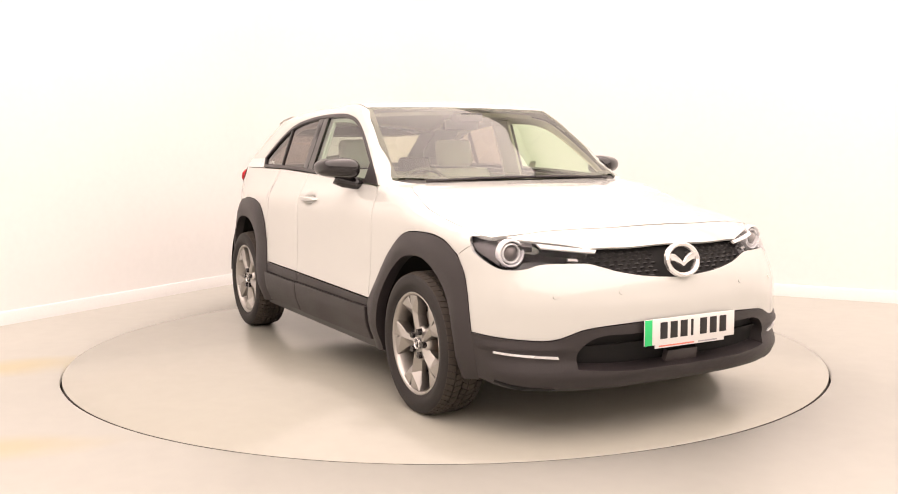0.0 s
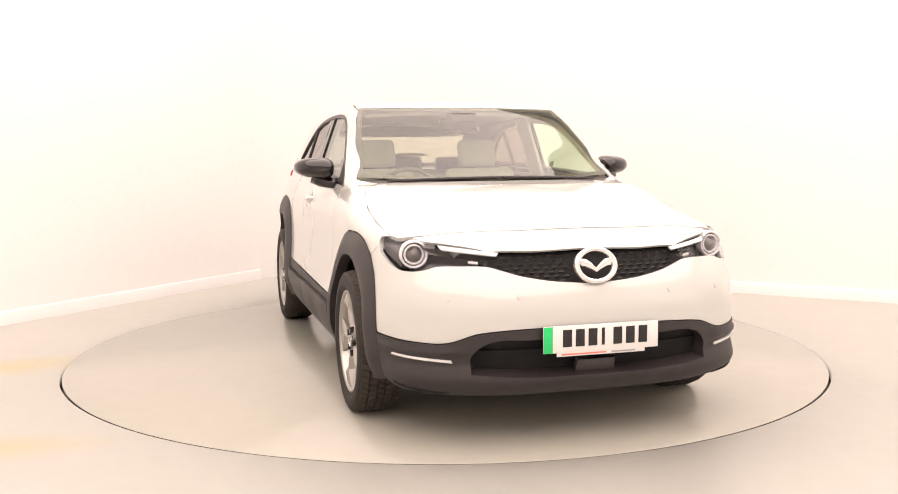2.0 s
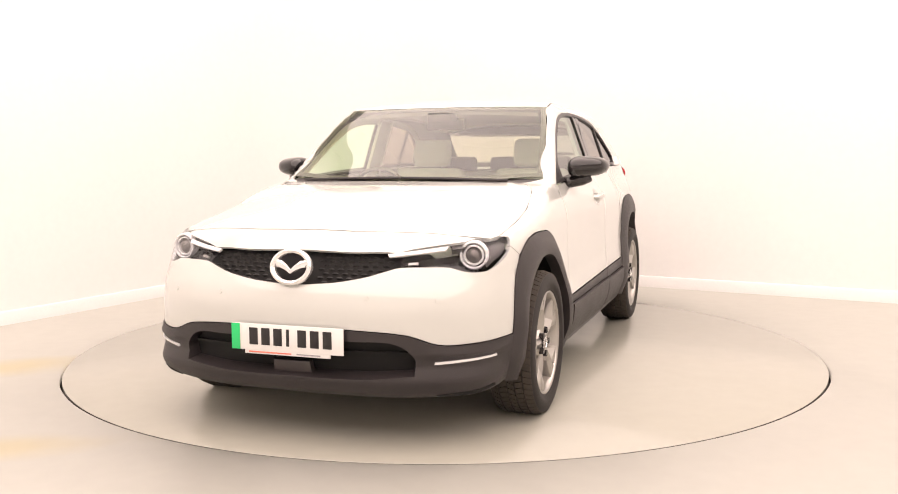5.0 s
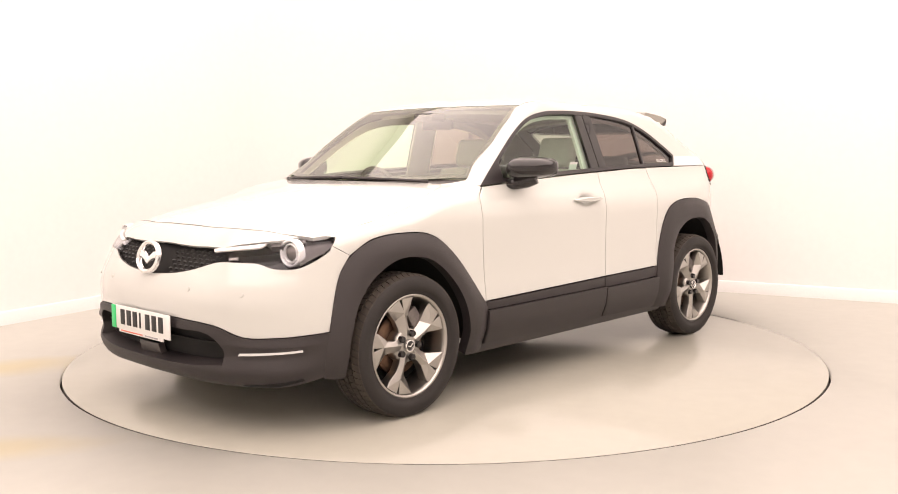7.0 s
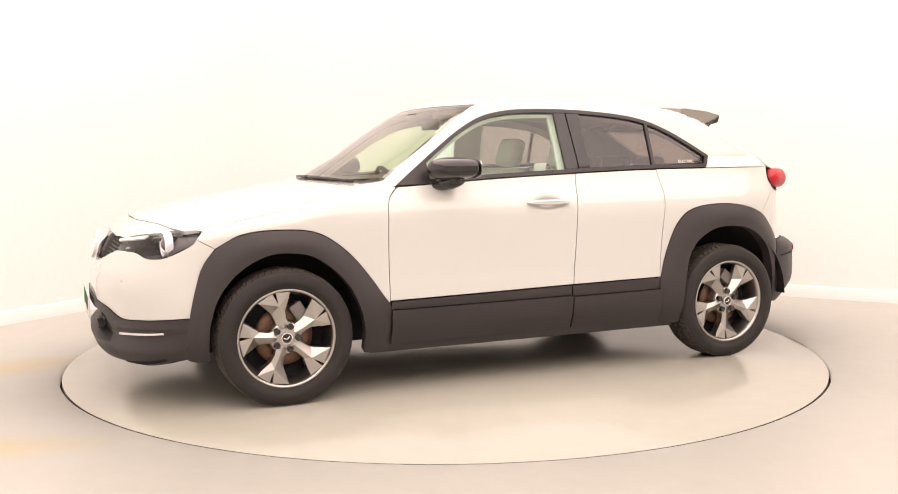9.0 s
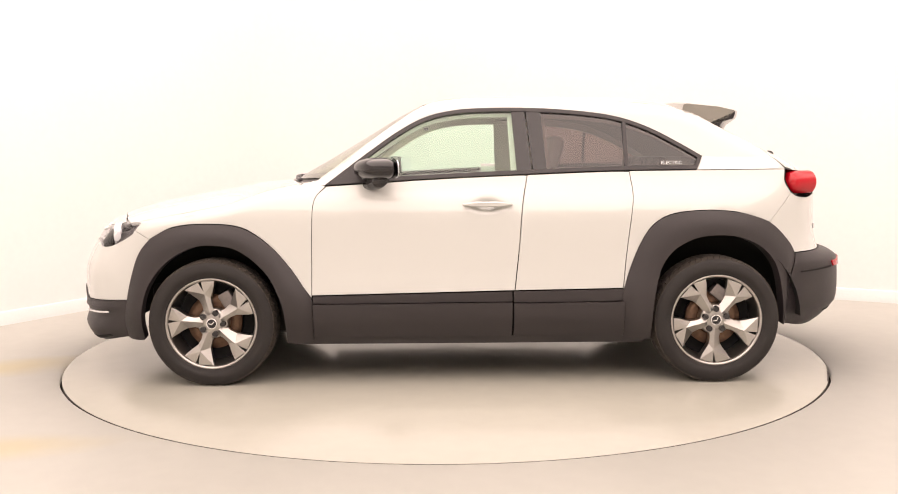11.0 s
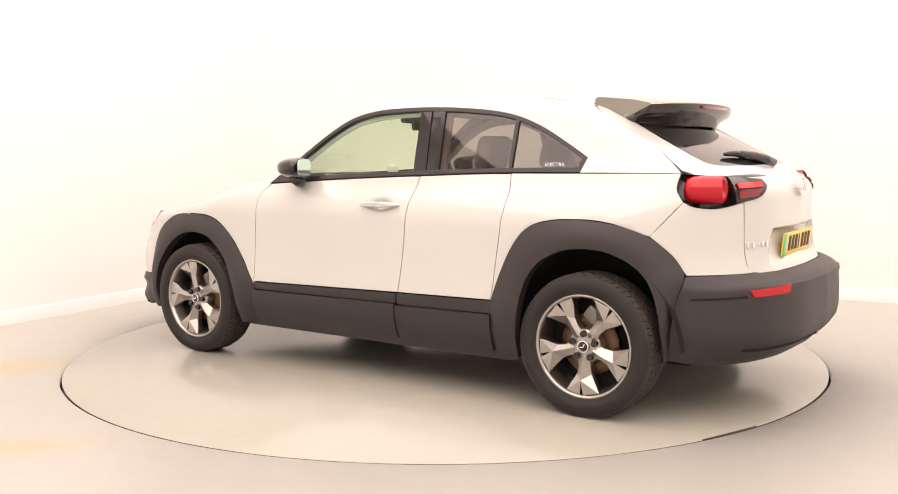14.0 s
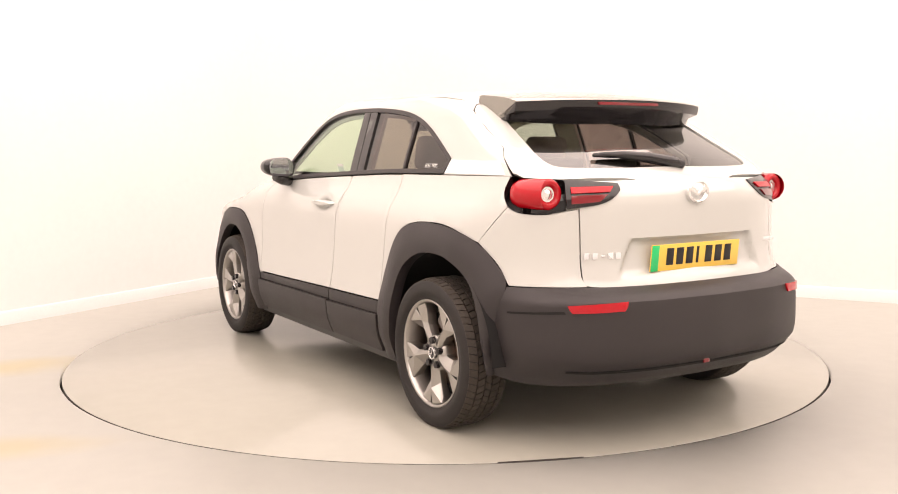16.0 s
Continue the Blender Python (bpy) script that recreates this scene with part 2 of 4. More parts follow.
ring_i = [bm.verts.new(((TABLE_R + 0.007) * math.cos(2 * math.pi * k / lathe_pts), TABLE_Y + (TABLE_R + 0.007) * math.sin(2 * math.pi * k / lathe_pts), FLOOR_Z)) for k in range(lathe_pts)]
ring_o = [bm.verts.new((22 * math.cos(2 * math.pi * k / lathe_pts), 22 * math.sin(2 * math.pi * k / lathe_pts), FLOOR_Z)) for k in range(lathe_pts)]
ring_d = [bm.verts.new(((TABLE_R + 0.007) * math.cos(2 * math.pi * k / lathe_pts), TABLE_Y + (TABLE_R + 0.007) * math.sin(2 * math.pi * k / lathe_pts), -0.06)) for k in range(lathe_pts)]
for k in range(lathe_pts):
    j = (k + 1) % lathe_pts
    bm.faces.new((ring_i[k], ring_o[k], ring_o[j], ring_i[j]))
    bm.faces.new((ring_d[k], ring_i[k], ring_i[j], ring_d[j]))
bm.faces.new(ring_d)
for f in bm.faces:
    if max(v.co.z for v in f.verts) < -0.02:
        f.material_index = 1
floor = tagged(link_mesh("floor", bm, [FLOOR, GAP]), "pale grey painted concrete studio floor with faint warm reflections put into its colour", "floor", kind="structure")

# unseen flat ceiling, added to close the room and bounce light
bm = bmesh.new()
mid = (C0 + C3) / 2
box(bm, 0, 0, HEIGHT + 0.1, ROOM + 0.4, ROOM + 0.4, 0.2, 0, Matrix(((DIR_R.x, -DIR_L.x, 0, mid.x), (DIR_R.y, -DIR_L.y, 0, mid.y), (0, 0, 1, 0), (0, 0, 0, 1))))
bmesh.ops.recalc_face_normals(bm, faces=bm.faces[:])
tagged(link_mesh("ceiling", bm, CEIL), "unseen plain pale ceiling added over the room", "ceiling", kind="structure")

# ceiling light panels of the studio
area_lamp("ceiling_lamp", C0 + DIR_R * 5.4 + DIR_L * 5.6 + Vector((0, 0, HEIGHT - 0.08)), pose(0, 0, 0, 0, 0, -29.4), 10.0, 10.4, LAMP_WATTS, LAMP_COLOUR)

RIM_MARK = 158.3
# turntable: a flush round plate, its rim bevelled down into the gap
turntable = tagged(new("turntable"), "round pale grey turntable set flush in the floor", "turntable")
bm = bmesh.new()
ring = [[bm.verts.new((r * math.cos(2 * math.pi * k / 160), r * math.sin(2 * math.pi * k / 160), z)) for k in range(160)]
        for r, z in ((TABLE_R - 0.010, 0.0), (TABLE_R - 0.007, -0.003), (TABLE_R - 0.007, -0.05))]
for a, b in zip(ring, ring[1:]):
    for k in range(160):
        bm.faces.new((a[k], b[k], b[(k + 1) % 160], a[(k + 1) % 160]))
bm.faces.new(ring[0])
# the rim's side is coloured dark: the gap's shade put into its colour
for f in bm.faces:
    if max(v.co.z for v in f.verts) < -0.001:
        f.material_index = 1
part("plate", bm, [TABLE, GAP], turntable)
# worn dark stretch of the rim
bm = bmesh.new()
arc = [(RIM_MARK - 4.5 + 9.0 * k / 24) for k in range(25)]
rows = [[bm.verts.new((r * math.cos(radians(a)), r * math.sin(radians(a)), z)) for r, z in ((TABLE_R - 0.0115 - 0.005 * math.sin(math.pi * i / 24), 0.0006), (TABLE_R - 0.0068, 0.0006), (TABLE_R - 0.0066, -0.03))] for i, a in enumerate(arc)]
for a, b in zip(rows, rows[1:]):
    for i in range(2):
        bm.faces.new((a[i], a[i + 1], b[i + 1], b[i]))
part("worn_rim", bm, GAP, turntable, "dark worn stretch of the rim")

# ---- the car's shape: x ahead, y to its left, z up, ground at 0 ----
def curve(*pts):
    """A smooth line through (a, b) pairs, a rising; level past its ends."""
    xs, ys = np.array([p[0] for p in pts], float), np.array([p[1] for p in pts], float)
    h = np.diff(xs)
    s = np.diff(ys) / h
    m = np.concatenate([[s[0]], np.where(s[1:] * s[:-1] > 0, 2 * s[1:] * s[:-1] / (s[1:] + s[:-1] + 1e-12), 0), [s[-1]]])

    def at(x):
        x = np.clip(np.asarray(x, float), xs[0], xs[-1])
        i = np.clip(np.searchsorted(xs, x) - 1, 0, len(h) - 1)
        t = (x - xs[i]) / h[i]
        return (ys[i] * (1 + 2 * t) * (1 - t) ** 2 + m[i] * h[i] * t * (1 - t) ** 2
                + ys[i + 1] * t * t * (3 - 2 * t) + m[i + 1] * h[i] * t * t * (t - 1))
    return at


WIDTH = curve((-2.2, 0.800), (-1.8, 0.855), (-1.4, 0.882), (-0.8, 0.892), (0.0, 0.892), (0.8, 0.890), (1.4, 0.880), (1.75, 0.858), (2.2, 0.80))
LEAN = curve((0.15, -0.06), (0.25, -0.03), (0.36, 0.006), (0.46, 0.010), (0.60, -0.004), (0.75, -0.012), (0.88, -0.016), (0.96, -0.036), (1.03, -0.078),
             (1.08, -0.100), (1.20, -0.140), (1.35, -0.192), (1.45, -0.228), (1.60, -0.31))
PROFILE = curve((-2.30, 0.95), (-2.0, 1.105), (-1.93, 1.130), (-1.80, 1.205), (-1.60, 1.312), (-1.42, 1.408), (-1.30, 1.468), (-1.15, 1.508), (-0.9, 1.535), (-0.5, 1.548),
                (-0.2, 1.546), (0.05, 1.531), (0.20, 1.506), (0.28, 1.474), (0.60, 1.290), (0.90, 1.118), (1.0, 1.067), (1.2, 1.045), (1.5, 0.995), (1.75, 0.950), (1.95, 0.897), (2.06, 0.84), (2.3, 0.60))
BULGE = curve((-2.2, -0.12), (-1.2, -0.10), (-0.6, 0.0), (-0.2, 0.05), (0.1, 0.10), (0.3, 0.15), (0.5, 0.21), (0.7, 0.31), (0.9, 0.33), (1.1, 0.2), (1.6, 0.1), (2.2, 0.1))
CROWN = curve((-2.2, 0.03), (-1.3, 0.10), (-0.4, 0.11), (0.15, 0.03), (0.9, 0.015), (1.3, 0.10), (1.8, 0.11), (2.2, 0.11))
NOSE = curve((0.15, 2.00), (0.22, 2.09), (0.28, 2.145), (0.36, 2.165), (0.46, 2.178), (0.56, 2.178), (0.64, 2.160), (0.70, 2.130), (0.80, 2.085), (0.88, 2.035), (1.0, 1.95))
NOSE_P = curve((0, 0), (0.3, 0.010), (0.45, 0.035), (0.6, 0.092), (0.7, 0.150), (0.78, 0.222), (0.84, 0.315), (0.90, 0.48))
TAIL = curve((0.15, -1.90), (0.24, -2.02), (0.32, -2.09), (0.45, -2.13), (0.60, -2.125), (0.70, -2.075), (0.80, -2.055), (1.04, -2.052), (1.10, -2.03), (1.2, -1.95), (1.6, -1.6))
TAIL_P = curve((0, 0), (0.3, 0.018), (0.45, 0.05), (0.6, 0.115), (0.7, 0.19), (0.78, 0.29), (0.84, 0.42), (0.90, 0.6))


def smax(a, b, k):
    h = np.maximum(k - np.abs(a - b), 0) / k
    return np.maximum(a, b) + h * h * k / 4


def shape(x, y, z):
    """Below 0 inside the car's skin."""
    y = np.abs(y)
    side = y - WIDTH(x) - LEAN(z)
    top = z - PROFILE(x + BULGE(x) * y * y) + CROWN(x) * (y / 0.7) ** 2 * 0.6
    front = x - NOSE(z) + NOSE_P(y)
    rear = TAIL(z) + TAIL_P(y) - x
    return smax(smax(side, top, 0.042), smax(front, rear, 0.05), 0.09)


def root(o, d, far=3.0, steps=46):
    """Where the skin lies along d from o, from outside in."""
    lo, hi = np.zeros(len(o)), np.full(len(o), far)
    for _ in range(steps):
        md = (lo + hi) / 2
        p = o + d * md[:, None]
        inside = shape(p[:, 0], p[:, 1], p[:, 2]) < 0
        lo, hi = np.where(inside, md, lo), np.where(inside, hi, md)
    return o + d * lo[:, None]


def skin_y(x, z):
    x, z = np.broadcast_arrays(np.asarray(x, float), np.asarray(z, float))
    o = np.stack([x.ravel(), 0 * x.ravel(), z.ravel()], 1)
    return root(o, np.tile([0.0, 1.0, 0.0], (len(o), 1)))[:, 1].reshape(x.shape)


def skin_z(x, y):
    x, y = np.broadcast_arrays(np.asarray(x, float), np.asarray(y, float))
    o = np.stack([x.ravel(), y.ravel(), 0 * x.ravel() + 0.5], 1)
    return root(o, np.tile([0.0, 0.0, 1.0], (len(o), 1)))[:, 2].reshape(x.shape)


def project(uv, way):
    """Places on the skin from flat outlines: side (x, z), top (x, y), nose or tail (y-like angle in degrees, z)."""
    uv = np.asarray(uv, float)
    n = len(uv)
    if way == "side":
        return root(np.stack([uv[:, 0], np.zeros(n), uv[:, 1]], 1), np.tile([0.0, 1.0, 0.0], (n, 1)))
    if way == "top":
        return root(np.stack([uv[:, 0], uv[:, 1], np.full(n, 0.5)], 1), np.tile([0.0, 0.0, 1.0], (n, 1)))
    x0, sg = (1.2, 1.0) if way == "nose" else (-1.2, -1.0)
    a = np.radians(uv[:, 0])
    return root(np.stack([np.full(n, x0), np.zeros(n), uv[:, 1]], 1), np.stack([sg * np.cos(a), np.sin(a), np.zeros(n)], 1))


def normals(p):
    e = 1e-3
    g = np.stack([shape(p[:, 0] + e, p[:, 1], p[:, 2]) - shape(p[:, 0] - e, p[:, 1], p[:, 2]),
                  shape(p[:, 0], p[:, 1] + e, p[:, 2]) - shape(p[:, 0], p[:, 1] - e, p[:, 2]),
                  shape(p[:, 0], p[:, 1], p[:, 2] + e) - shape(p[:, 0], p[:, 1], p[:, 2] - e)], 1)
    return g / (np.linalg.norm(g, axis=1, keepdims=True) + 1e-12)


def outline(pts, n=6, closed=True):
    """A line through points (u, v); those with a third value are sharp corners, the rest are rounded through."""
    m, out = len(pts), []
    su = 0.0145 if max(abs(p[0]) for p in pts) > 5 else 1.0       # degrees of the nose or tail as metres along it
    P = [np.array((p[0] * su, p[1]), float) for p in pts]
    hard = [len(p) > 2 for p in pts]
    for i in range(m if closed else m - 1):
        a, b = P[i], P[(i + 1) % m]
        ta = (b - a) if hard[i] or (not closed and i == 0) else (b - P[i - 1]) / 2
        tb = (b - a) if hard[(i + 1) % m] or (not closed and i == m - 2) else (P[(i + 2) % m] - a) / 2
        L = np.linalg.norm(b - a)
        ta, tb = ta / (np.linalg.norm(ta) + 1e-9) * L, tb / (np.linalg.norm(tb) + 1e-9) * L
        for k in range(n):
            t = k / n
            out.append(a * (1 + 2 * t) * (1 - t) ** 2 + ta * t * (1 - t) ** 2 + b * t * t * (3 - 2 * t) + tb * t * t * (t - 1))
    if not closed:
        out.append(P[-1])
    return [(p[0] / su, p[1]) for p in out]


def skin_bm(bm, pts, way, step=(0.05, 0.05), off=0.0, flange=0.018, mirror=1, ridge=0.002, push=None):
    """A panel of the skin inside an outline, its rim turned inwards. push(u, v, p): a further move of its points."""
    t = bmesh.new()
    t.faces.new([t.verts.new((u, v, 0)) for u, v in pts])
    us, vs = [p[0] for p in pts], [p[1] for p in pts]
    for ax, lo, hi, st in ((0, min(us), max(us), step[0]), (1, min(vs), max(vs), step[1])):
        k = math.ceil(lo / st + 1e-6)
        while k * st < hi - 1e-6:
            co, no = [0, 0, 0], [0, 0, 0]
            co[ax], no[ax] = k * st, 1
            bmesh.ops.bisect_plane(t, geom=t.verts[:] + t.edges[:] + t.faces[:], dist=1e-5, plane_co=co, plane_no=no)
            k += 1
    uv = np.array([v.co[:2] for v in t.verts])
    p = project(uv, way)
    nm = normals(p)
    if push is not None:
        p = push(uv, p, nm)
    p = p + nm * off
    for v, q in zip(t.verts, p):
        v.co = q
    t.verts.index_update()
    t.normal_update()
    tot = sum(f.normal.dot(Vector(nm[f.verts[0].index])) * f.calc_area() for f in t.faces)
    if tot < 0:
        bmesh.ops.reverse_faces(t, faces=t.faces[:])
    rim = [e for e in t.edges if len(e.link_faces) == 1]
    if flange:
        way_out = {tuple(round(c, 6) for c in v.co): Vector(nm[v.index]) for e in rim for v in e.verts}
        r = bmesh.ops.extrude_edge_only(t, edges=rim)
        t.normal_update()
        for v in r["geom"]:
            if isinstance(v, bmesh.types.BMVert):
                v.co -= way_out[tuple(round(c, 6) for c in v.co)] * flange
        if ridge:
            try:
                bmesh.ops.bevel(t, geom=[e for e in rim if e.is_valid], offset=ridge, segments=2, affect="EDGES", profile=0.5, clamp_overlap=True)
            except Exception:
                pass
    if mirror < 0:
        for v in t.verts:
            v.co.y = -v.co.y
        bmesh.ops.reverse_faces(t, faces=t.faces[:])
    me = bpy.data.meshes.new("tmp")
    t.to_mesh(me)
    t.free()
    bm.from_mesh(me)
    bpy.data.meshes.remove(me)
    return bm


def panel(name, pts, way, mat, parent, label="", **kw):
    return part(name, skin_bm(bmesh.new(), pts, way, **kw), mat, parent, label)


def band(name, outer, inner, way, mat, parent, label="", off=0.004, depth=0.02, mirror=1, closed=True, lift=None):
    """A strip of the skin between two lines of as many points."""
    bm = bmesh.new()
    rows = []
    k = 5
    n = len(outer)
    for i in range(k):
        f = i / (k - 1)
        uv = np.array(outer) * (1 - f) + np.array(inner) * f
        p = project(uv, way)
        nn = normals(p)
        o = off if lift is None else off + lift[i]
        rows.append(p + nn * o)
        if i == 0:
            first = p + nn * (off - depth)
        if i == k - 1:
            last = p + nn * (off - depth)
    rows = [first] + rows + [last]
    vs = [[bm.verts.new((q[0], q[1] * mirror, q[2])) for q in r] for r in rows]
    for a, b in zip(vs, vs[1:]):
        for i in range(n if closed else n - 1):
            j = (i + 1) % n
            bm.faces.new((a[i], a[j], b[j], b[i]))
    bmesh.ops.recalc_face_normals(bm, faces=bm.faces[:])
    return part(name, bm, mat, parent, label)


def ang_y(y, way="nose", z=0.6):
    """The angle of the point of the nose or tail that lies at y."""
    x = (float(NOSE(z)) - float(NOSE_P(abs(y)))) - 1.2 if way == "nose" else -(float(TAIL(z)) + float(TAIL_P(abs(y)))) - 1.2
    return math.degrees(math.atan2(y, x))


def ang_x(x, way="nose", z=0.6):
    y = float(skin_y(x, z))
    return math.degrees(math.atan2(y, x - 1.2 if way == "nose" else -1.2 - x))


def mirrored(half):
    """A symmetric outline from its half with u >= 0, listed from the middle round to the middle."""
    return half + [(-p[0], *p[1:]) for p in reversed(half) if abs(p[0]) > 1e-6]

# ---- the car ----
car = tagged(new("car"), "white crossover car with grey plastic cladding standing on the turntable", "car")
WHEEL_R, HUB_Z, AXLE = 0.338, 0.325, 1.334


def nose(y, z, *s):
    return (ang_y(y, "nose", z), z, *s)


def tail(y, z, *s):
    return (ang_y(y, "tail", z), z, *s)


def nose_x(x, z, *s):
    return (ang_x(x, "nose", z), z, *s)


def tail_x(x, z, *s):
    return (ang_x(x, "tail", z), z, *s)


def resample(pts, n):
    P = np.array(pts, float)
    s = np.concatenate([[0], np.cumsum(np.linalg.norm(np.diff(P, axis=0), axis=1))])
    t = np.linspace(0, s[-1], n)
    return list(zip(np.interp(t, s, P[:, 0]), np.interp(t, s, P[:, 1])))


# lines that several panels share, as (x, z) of the side
BELT = [(0.735, 1.048), (0.48, 1.062), (0.17, 1.080), (-0.30, 1.100), (-0.75, 1.116), (-1.25, 1.122)]
DLO_TOP = [(0.735, 1.048), (0.50, 1.225), (0.35, 1.330), (0.20, 1.408), (0.04, 1.444), (-0.12, 1.454), (-0.28, 1.455), (-0.49, 1.447), (-0.74, 1.422),
           (-0.89, 1.388), (-1.03, 1.332), (-1.18, 1.250), (-1.28, 1.190)]
ARCH_F = [(0.80, 0.225), (0.80, 0.36), (0.802, 0.450), (0.835, 0.497), (0.915, 0.612), (1.025, 0.735), (1.165, 0.826), (1.34, 0.847), (1.53, 0.831), (1.655, 0.768), (1.718, 0.69), (1.755, 0.58), (1.782, 0.46), (1.80, 0.34), (1.79, 0.245)]
ARCH_FI = [(0.938, 0.225), (0.945, 0.36), (0.972, 0.465), (1.045, 0.595), (1.18, 0.708), (1.30, 0.737), (1.42, 0.728), (1.555, 0.655), (1.65, 0.54), (1.692, 0.42), (1.70, 0.32), (1.695, 0.245)]
ARCH_R = [(-0.846, 0.235), (-0.838, 0.36), (-0.838, 0.475), (-0.893, 0.655), (-0.97, 0.80), (-1.06, 0.872), (-1.22, 0.902), (-1.44, 0.893), (-1.61, 0.845), (-1.715, 0.76), (-1.772, 0.672), (-1.748, 0.56), (-1.728, 0.42), (-1.718, 0.30)]
ARCH_RI = [(-0.985, 0.235), (-0.99, 0.36), (-1.0, 0.46), (-1.03, 0.59), (-1.075, 0.67), (-1.14, 0.725), (-1.25, 0.768), (-1.42, 0.77), (-1.53, 0.73), (-1.60, 0.675), (-1.645, 0.61), (-1.672, 0.52), (-1.69, 0.40), (-1.695, 0.30)]
HOOD_EDGE = [(1.78, 0.762), (1.72, 0.785), (1.50, 0.795), (1.25, 0.782), (1.05, 0.752), (0.965, 0.724), (0.905, 0.688), (0.872, 0.645)]       # (x, y)
SCREEN_EDGE = [(0.765, 0.738), (0.50, 0.690), (0.33, 0.654), (0.20, 0.624)]
ROOF_EDGE = [(0.05, 0.618), (-0.10, 0.615), (-0.40, 0.608), (-0.80, 0.600), (-1.15, 0.590), (-1.235, 0.590)]
GATE_EDGE = [(-1.30, 0.640), (-1.42, 0.664), (-1.60, 0.690), (-1.735, float(skin_y(-1.735, 1.122)))]


def on_side(line):
    """(x, y) of an edge on the top as (x, z) for the side."""
    return [(x, float(skin_z(x, y))) for x, y in line]


_z = float(skin_z(-1.60, 0.690))
for _x in (-1.645, -1.69):
    GATE_EDGE.insert(-1, (_x, float(skin_y(_x, _z + (1.122 - _z) * (-1.60 - _x) / 0.135))))


def hard(pts):
    return [(*pts[0][:2], 1), *pts[1:-1], (*pts[-1][:2], 1)]


front_door = hard([(0.725, 1.040), (0.782, 0.98), (0.796, 0.87), (0.801, 0.474)]) + hard([(-0.2635, 0.494), (-0.2885, 0.72), (-0.3065, 0.94), (-0.3365, 1.090)]) + [(-0.30, 1.092), (0.17, 1.072), (0.48, 1.054)]
rear_door = hard([(-0.3415, 1.094), (-0.3115, 0.94), (-0.2935, 0.72), (-0.2685, 0.494)]) + hard([(-0.836, 0.502), (-0.854, 0.68), (-0.879, 0.88), (-0.893, 1.00), (-0.882, 1.108)]) + [(-0.75, 1.108)]
WING_TOP = [(1.70, 0.815), (1.50, 0.836), (1.25, 0.832), (1.05, 0.815), (0.92, 0.800), (0.82, 0.782)]
fender_top = [(1.744, 0.86)] + on_side(WING_TOP)
fender = (hard([(0.735, 1.042), (0.786, 0.98), (0.800, 0.87), (0.805, 0.462)]) + [(0.835, 0.502), (0.915, 0.617), (1.025, 0.740), (1.165, 0.831), (1.34, 0.852), (1.53, 0.836), (1.6585, 0.7725, 1)]
          + [(1.737, 0.818, 1), (1.714, 0.845), (1.706, 0.858, 1)] + fender_top[1:] + [(0.772, 1.052, 1)])
quarter = (hard([(-0.886, 1.112), (-0.897, 1.00), (-0.883, 0.88), (-0.858, 0.68), (-0.840, 0.496)]) + [(-0.895, 0.662), (-0.97, 0.805), (-1.06, 0.877), (-1.22, 0.907), (-1.44, 0.898), (-1.625, 0.842, 1)]
           + [(-1.754, 0.993, 1), (-1.722, 1.05), (-1.728, 1.1165, 1)])
side_frame = (hard(DLO_TOP) + [(-1.25, 1.118, 1), (-1.732, 1.1185, 1)] + [(x, _z + (1.122 - _z) * (-1.60 - x) / 0.135) for x in (-1.69, -1.645)] + on_side(GATE_EDGE[2::-1])
              + [(x, z) for x, z in on_side(ROOF_EDGE[::-1])] + [(x, z) for x, z in on_side(SCREEN_EDGE[::-1])] + [(0.81, 1.052, 1)])


def handle_dish(uv, p, nm):
    r = np.sqrt(((uv[:, 0] + 0.125) / 0.105) ** 2 + ((uv[:, 1] - 0.945) / 0.048) ** 2)
    k = np.clip(1 - r, 0, 1)
    return p - nm * (0.030 * k * k * (3 - 2 * k))[:, None]


